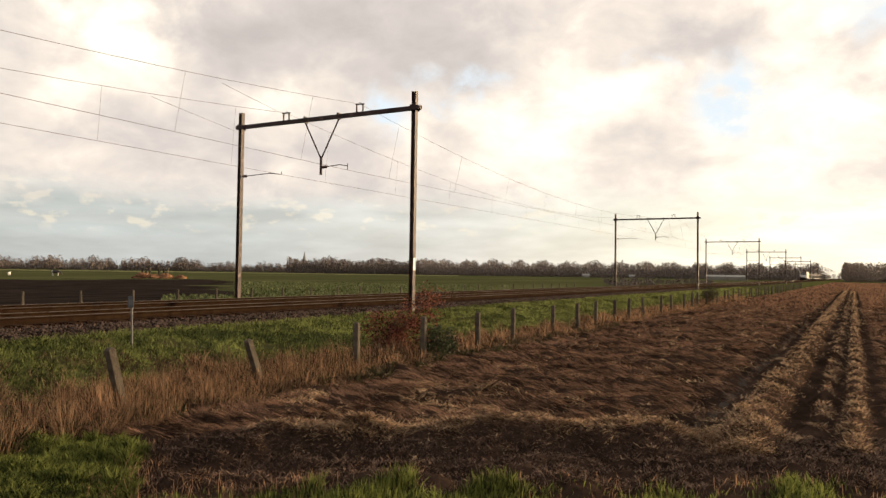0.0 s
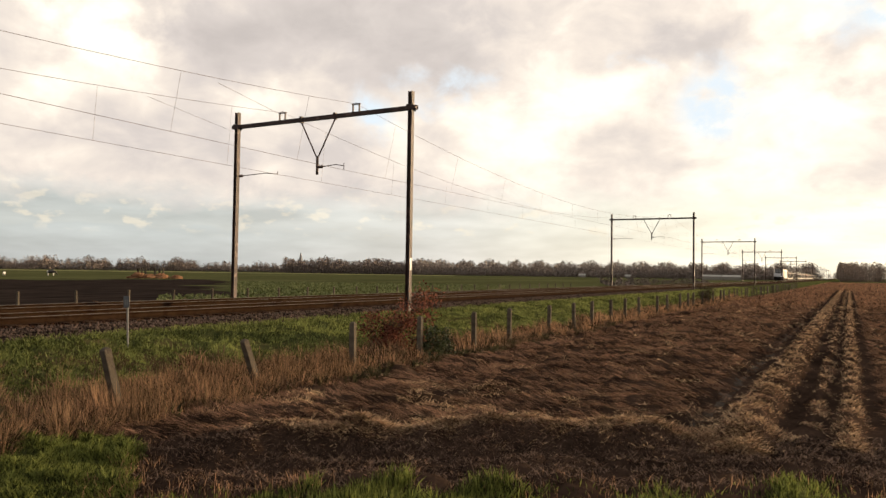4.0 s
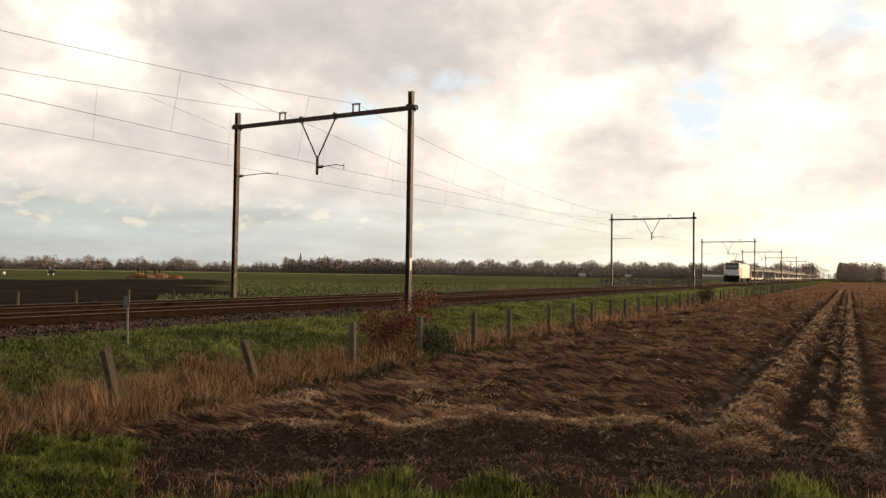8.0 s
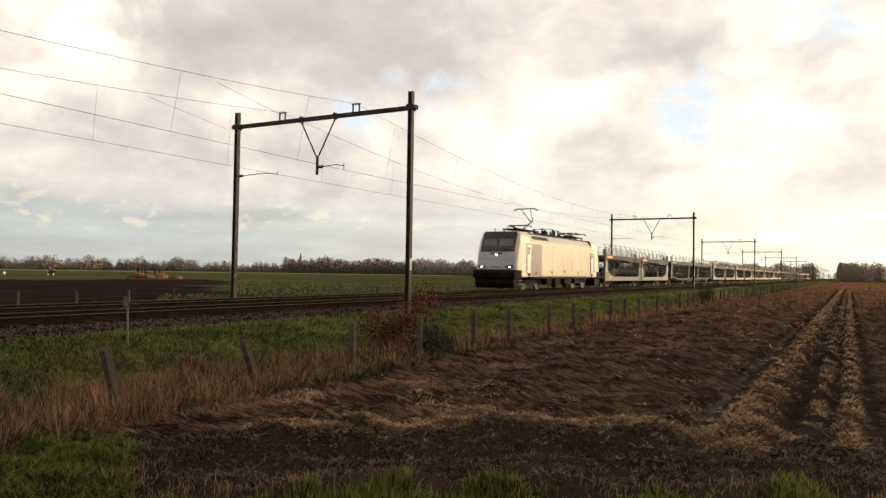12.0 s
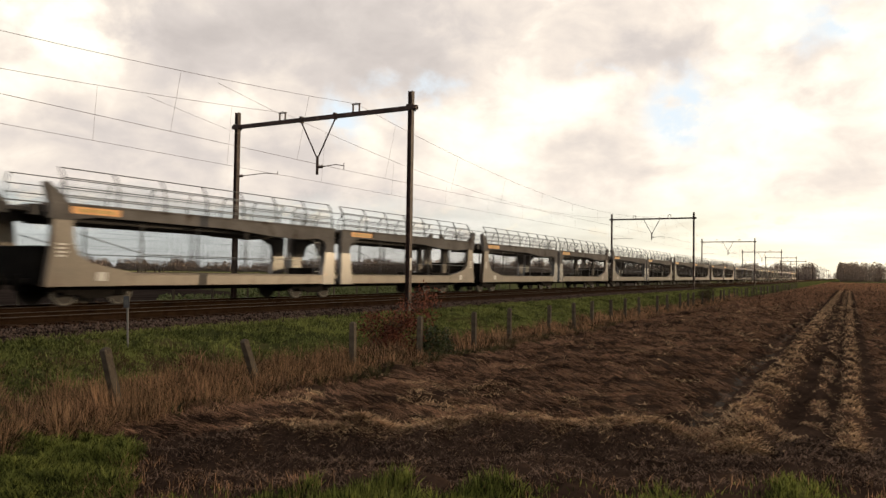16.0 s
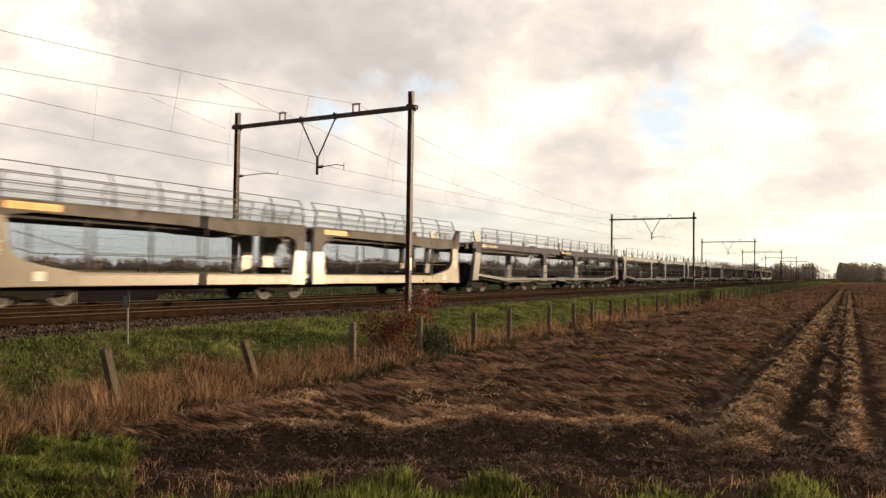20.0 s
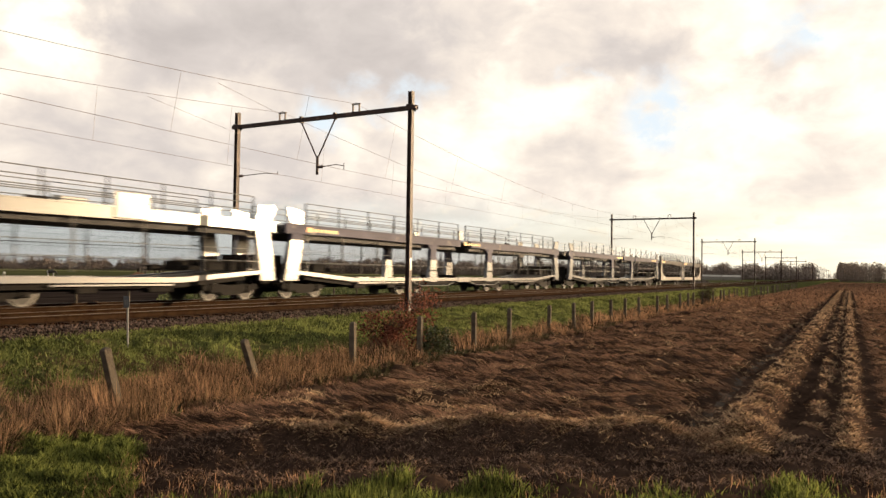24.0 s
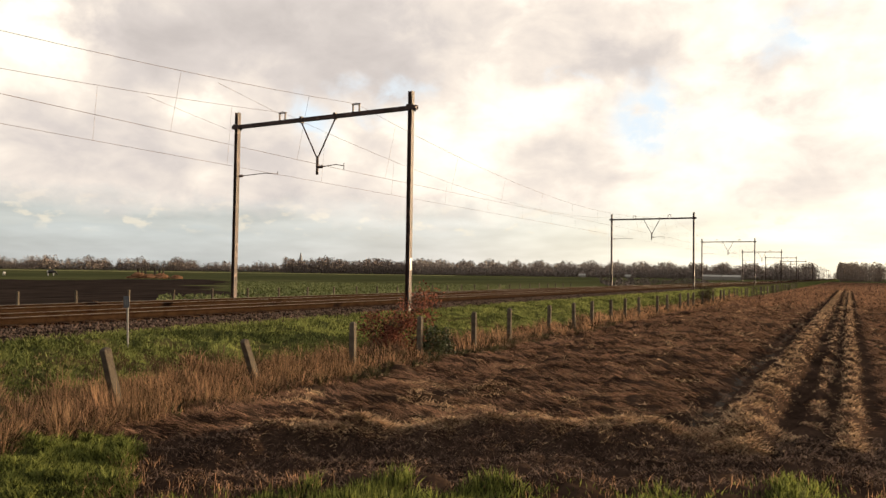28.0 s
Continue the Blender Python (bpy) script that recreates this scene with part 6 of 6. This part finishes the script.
# unseen cloud patches added to dim the low sun as the vault drifts
SUN_DIMMERS = (((0.6647, 0.7305, 0.161), 0.035, 0.90), ((0.6506, 0.7432, 0.160), 0.024, 0.60), ((0.632, 0.759, 0.156), 0.045, 0.32))


def cloud_material():
    m = bpy.data.materials.new("cloud_vault")
    m.use_nodes = True
    n, l = m.node_tree.nodes, m.node_tree.links
    n.remove(n["Principled BSDF"])
    out = n["Material Output"]
    tc = n.new("ShaderNodeTexCoord")
    norm = n.new("ShaderNodeVectorMath")
    norm.operation = "NORMALIZE"
    l.new(tc.outputs["Object"], norm.inputs[0])
    way = norm.outputs[0]

    def noise_of(scale, detail, rough, off, flat=1.5):
        mp = n.new("ShaderNodeMapping")
        mp.inputs["Location"].default_value = off
        mp.inputs["Scale"].default_value = (scale, scale, scale * flat)
        l.new(way, mp.inputs[0])
        t = n.new("ShaderNodeTexNoise")
        t.inputs["Scale"].default_value, t.inputs["Detail"].default_value, t.inputs["Roughness"].default_value = 1.0, detail, rough
        t.inputs["Distortion"].default_value = 0.25
        l.new(mp.outputs[0], t.inputs["Vector"])
        return t.outputs[0]

    def math_of(op, a, b):
        q = n.new("ShaderNodeMath")
        q.operation = op
        for s, v in zip(q.inputs, (a, b)):
            if isinstance(v, (int, float)):
                s.default_value = v
            else:
                l.new(v, s)
        return q.outputs[0]

    def spot(c, r, inner=0.0, where=None):
        d = n.new("ShaderNodeVectorMath")
        d.operation = "DISTANCE"
        l.new(where or way, d.inputs[0])
        d.inputs[1].default_value = c
        mr = n.new("ShaderNodeMapRange")
        mr.interpolation_type = "SMOOTHSTEP"
        mr.inputs["From Min"].default_value, mr.inputs["From Max"].default_value = r, inner
        l.new(d.outputs["Value"], mr.inputs["Value"])
        return mr.outputs[0]

    def way_of(az, el):
        a, e = radians(az), radians(el)
        return (-math.sin(a) * math.cos(e), math.cos(a) * math.cos(e), math.sin(e) * FLAT)
    # billows with ragged, curling edges: places are looked up through a turbulent shift
    curl = n.new("ShaderNodeTexNoise")
    curl.inputs["Scale"].default_value, curl.inputs["Detail"].default_value, curl.inputs["Roughness"].default_value = 9.0, 6, 0.55
    l.new(way, curl.inputs["Vector"])
    shift = n.new("ShaderNodeVectorMath")
    shift.operation = "MULTIPLY_ADD"
    l.new(curl.outputs["Color"], shift.inputs[0])
    shift.inputs[1].default_value = (0.22, 0.22, 0.14)
    l.new(way, shift.inputs[2])
    flat = n.new("ShaderNodeVectorMath")
    flat.operation = "MULTIPLY_ADD"
    l.new(shift.outputs[0], flat.inputs[0])
    flat.inputs[1].default_value = (1, 1, FLAT)
    flat.inputs[2].default_value = (-0.11, -0.11, -0.07 * FLAT)
    ragged = flat.outputs[0]
    large = noise_of(4.2, 3, 0.45, (3.4, 0.9, 0.7), 2.0)
    small = noise_of(11.0, 9, 0.55, (8.1, 2.4, 1.7), 1.7)
    level = math_of("MULTIPLY_ADD", small, 0.66)
    l.new(math_of("MULTIPLY", large, 0.30), level.node.inputs[2])
    level = math_of("ADD", level, 0.065)
    for az, el, r, lift in BILLOWS:
        level = math_of("ADD", level, math_of("MULTIPLY", spot(way_of(az, el), r, 0.0, ragged), lift))
    side = n.new("ShaderNodeVectorMath")
    side.operation = "DOT_PRODUCT"
    l.new(way, side.inputs[0])
    side.inputs[1].default_value = (math.sin(radians(SUN_AZ)), math.cos(radians(SUN_AZ)), 0)
    mr = n.new("ShaderNodeMapRange")
    mr.inputs["From Min"].default_value, mr.inputs["From Max"].default_value, mr.inputs["To Max"].default_value = 0.1, 0.95, 0.25
    l.new(side.outputs["Value"], mr.inputs["Value"])
    level = math_of("ADD", level, mr.outputs[0])
    ramp = n.new("ShaderNodeValToRGB")
    e = ramp.color_ramp.elements
    e.new(0.5), e.new(0.6)
    for el, (p, c) in zip(e, ((0.22, (0.224, 0.203, 0.191)), (0.46, (0.286, 0.258, 0.240)), (0.62, (0.370, 0.328, 0.288)), (0.80, (0.48, 0.452, 0.383)))):
        el.position, el.color = p, (*c, 1)
    l.new(level, ramp.inputs[0])
    colour = ramp.outputs[0]
    wisps = noise_of(14, 6, 0.6, (1.2, 5.0, 0.1))
    for az, el, r in GAPS:
        rag = math_of("MULTIPLY", math_of("SUBTRACT", wisps, 0.38), 5.0)
        rag.node.use_clamp = True
        f = math_of("MULTIPLY", spot(way_of(az, el), r * 1.3, r * 0.2, ragged), rag)
        mx = n.new("ShaderNodeMix")
        mx.data_type = "RGBA"
        l.new(f, mx.inputs["Factor"])
        l.new(colour, mx.inputs["A"])
        mx.inputs["B"].default_value = (0.315, 0.352, 0.382, 1)
        colour = mx.outputs["Result"]
    # the layer ends in ragged wisps low over the horizon
    sep = n.new("ShaderNodeSeparateXYZ")
    l.new(way, sep.inputs[0])
    low = n.new("ShaderNodeMapRange")
    low.inputs["From Min"].default_value, low.inputs["From Max"].default_value = 0.078, 0.118
    l.new(math_of("ADD", sep.outputs["Z"], math_of("MULTIPLY", math_of("SUBTRACT", wisps, 0.5), 0.07)), low.inputs["Value"])
    # opening put in the vault for the unseen sun, crossed by the added dimming patches
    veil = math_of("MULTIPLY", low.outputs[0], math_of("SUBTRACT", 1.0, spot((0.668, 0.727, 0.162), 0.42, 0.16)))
    for c, r, amount in SUN_DIMMERS:
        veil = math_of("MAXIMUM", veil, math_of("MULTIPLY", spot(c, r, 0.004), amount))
    em, tr, mix = n.new("ShaderNodeEmission"), n.new("ShaderNodeBsdfTransparent"), n.new("ShaderNodeMixShader")
    l.new(colour, em.inputs["Color"])
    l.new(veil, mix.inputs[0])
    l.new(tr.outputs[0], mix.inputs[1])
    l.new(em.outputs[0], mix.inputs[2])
    l.new(mix.outputs[0], out.inputs["Surface"])
    return m


def build_clouds():
    nu, nv, r = 64, 16, 4300.0
    az = np.linspace(0, 2 * np.pi, nu, endpoint=False)
    el = np.radians(np.concatenate([np.linspace(2.5, 30, 10), np.linspace(38, 89, nv - 10)]))
    ga, ge = np.meshgrid(az, el)
    v = np.stack([r * np.cos(ge) * np.cos(ga), r * np.cos(ge) * np.sin(ga), r * np.sin(ge)], -1).reshape(-1, 3)
    f = np.array([(j * nu + i, j * nu + (i + 1) % nu, (j + 1) * nu + (i + 1) % nu, (j + 1) * nu + i) for j in range(nv - 1) for i in range(nu)])
    ob = sheet("cloud_vault", v, f, [cloud_material()], None, True)
    tagged(ob, "broken vault of grey and cream drifting clouds", "clouds", kind="structure")
    CLOUDS.append((ob, -1.2, 4.4))


build_clouds()


def motions():
    for thing, along, turn in TRAIN:
        walk(thing, [(t, pose(FAR_TRACK, along - SPEED * t, RAIL, 0, 0, turn)) for t in range(0, 29, 2)])
    for thing, m0, m1 in CLOUDS:
        walk(thing, [(t, pose(0, 0, 0, -1.0 * t / 28, 0, m0 + (m1 - m0) * t / 28)) for t in range(0, 29, 4)])


motions()
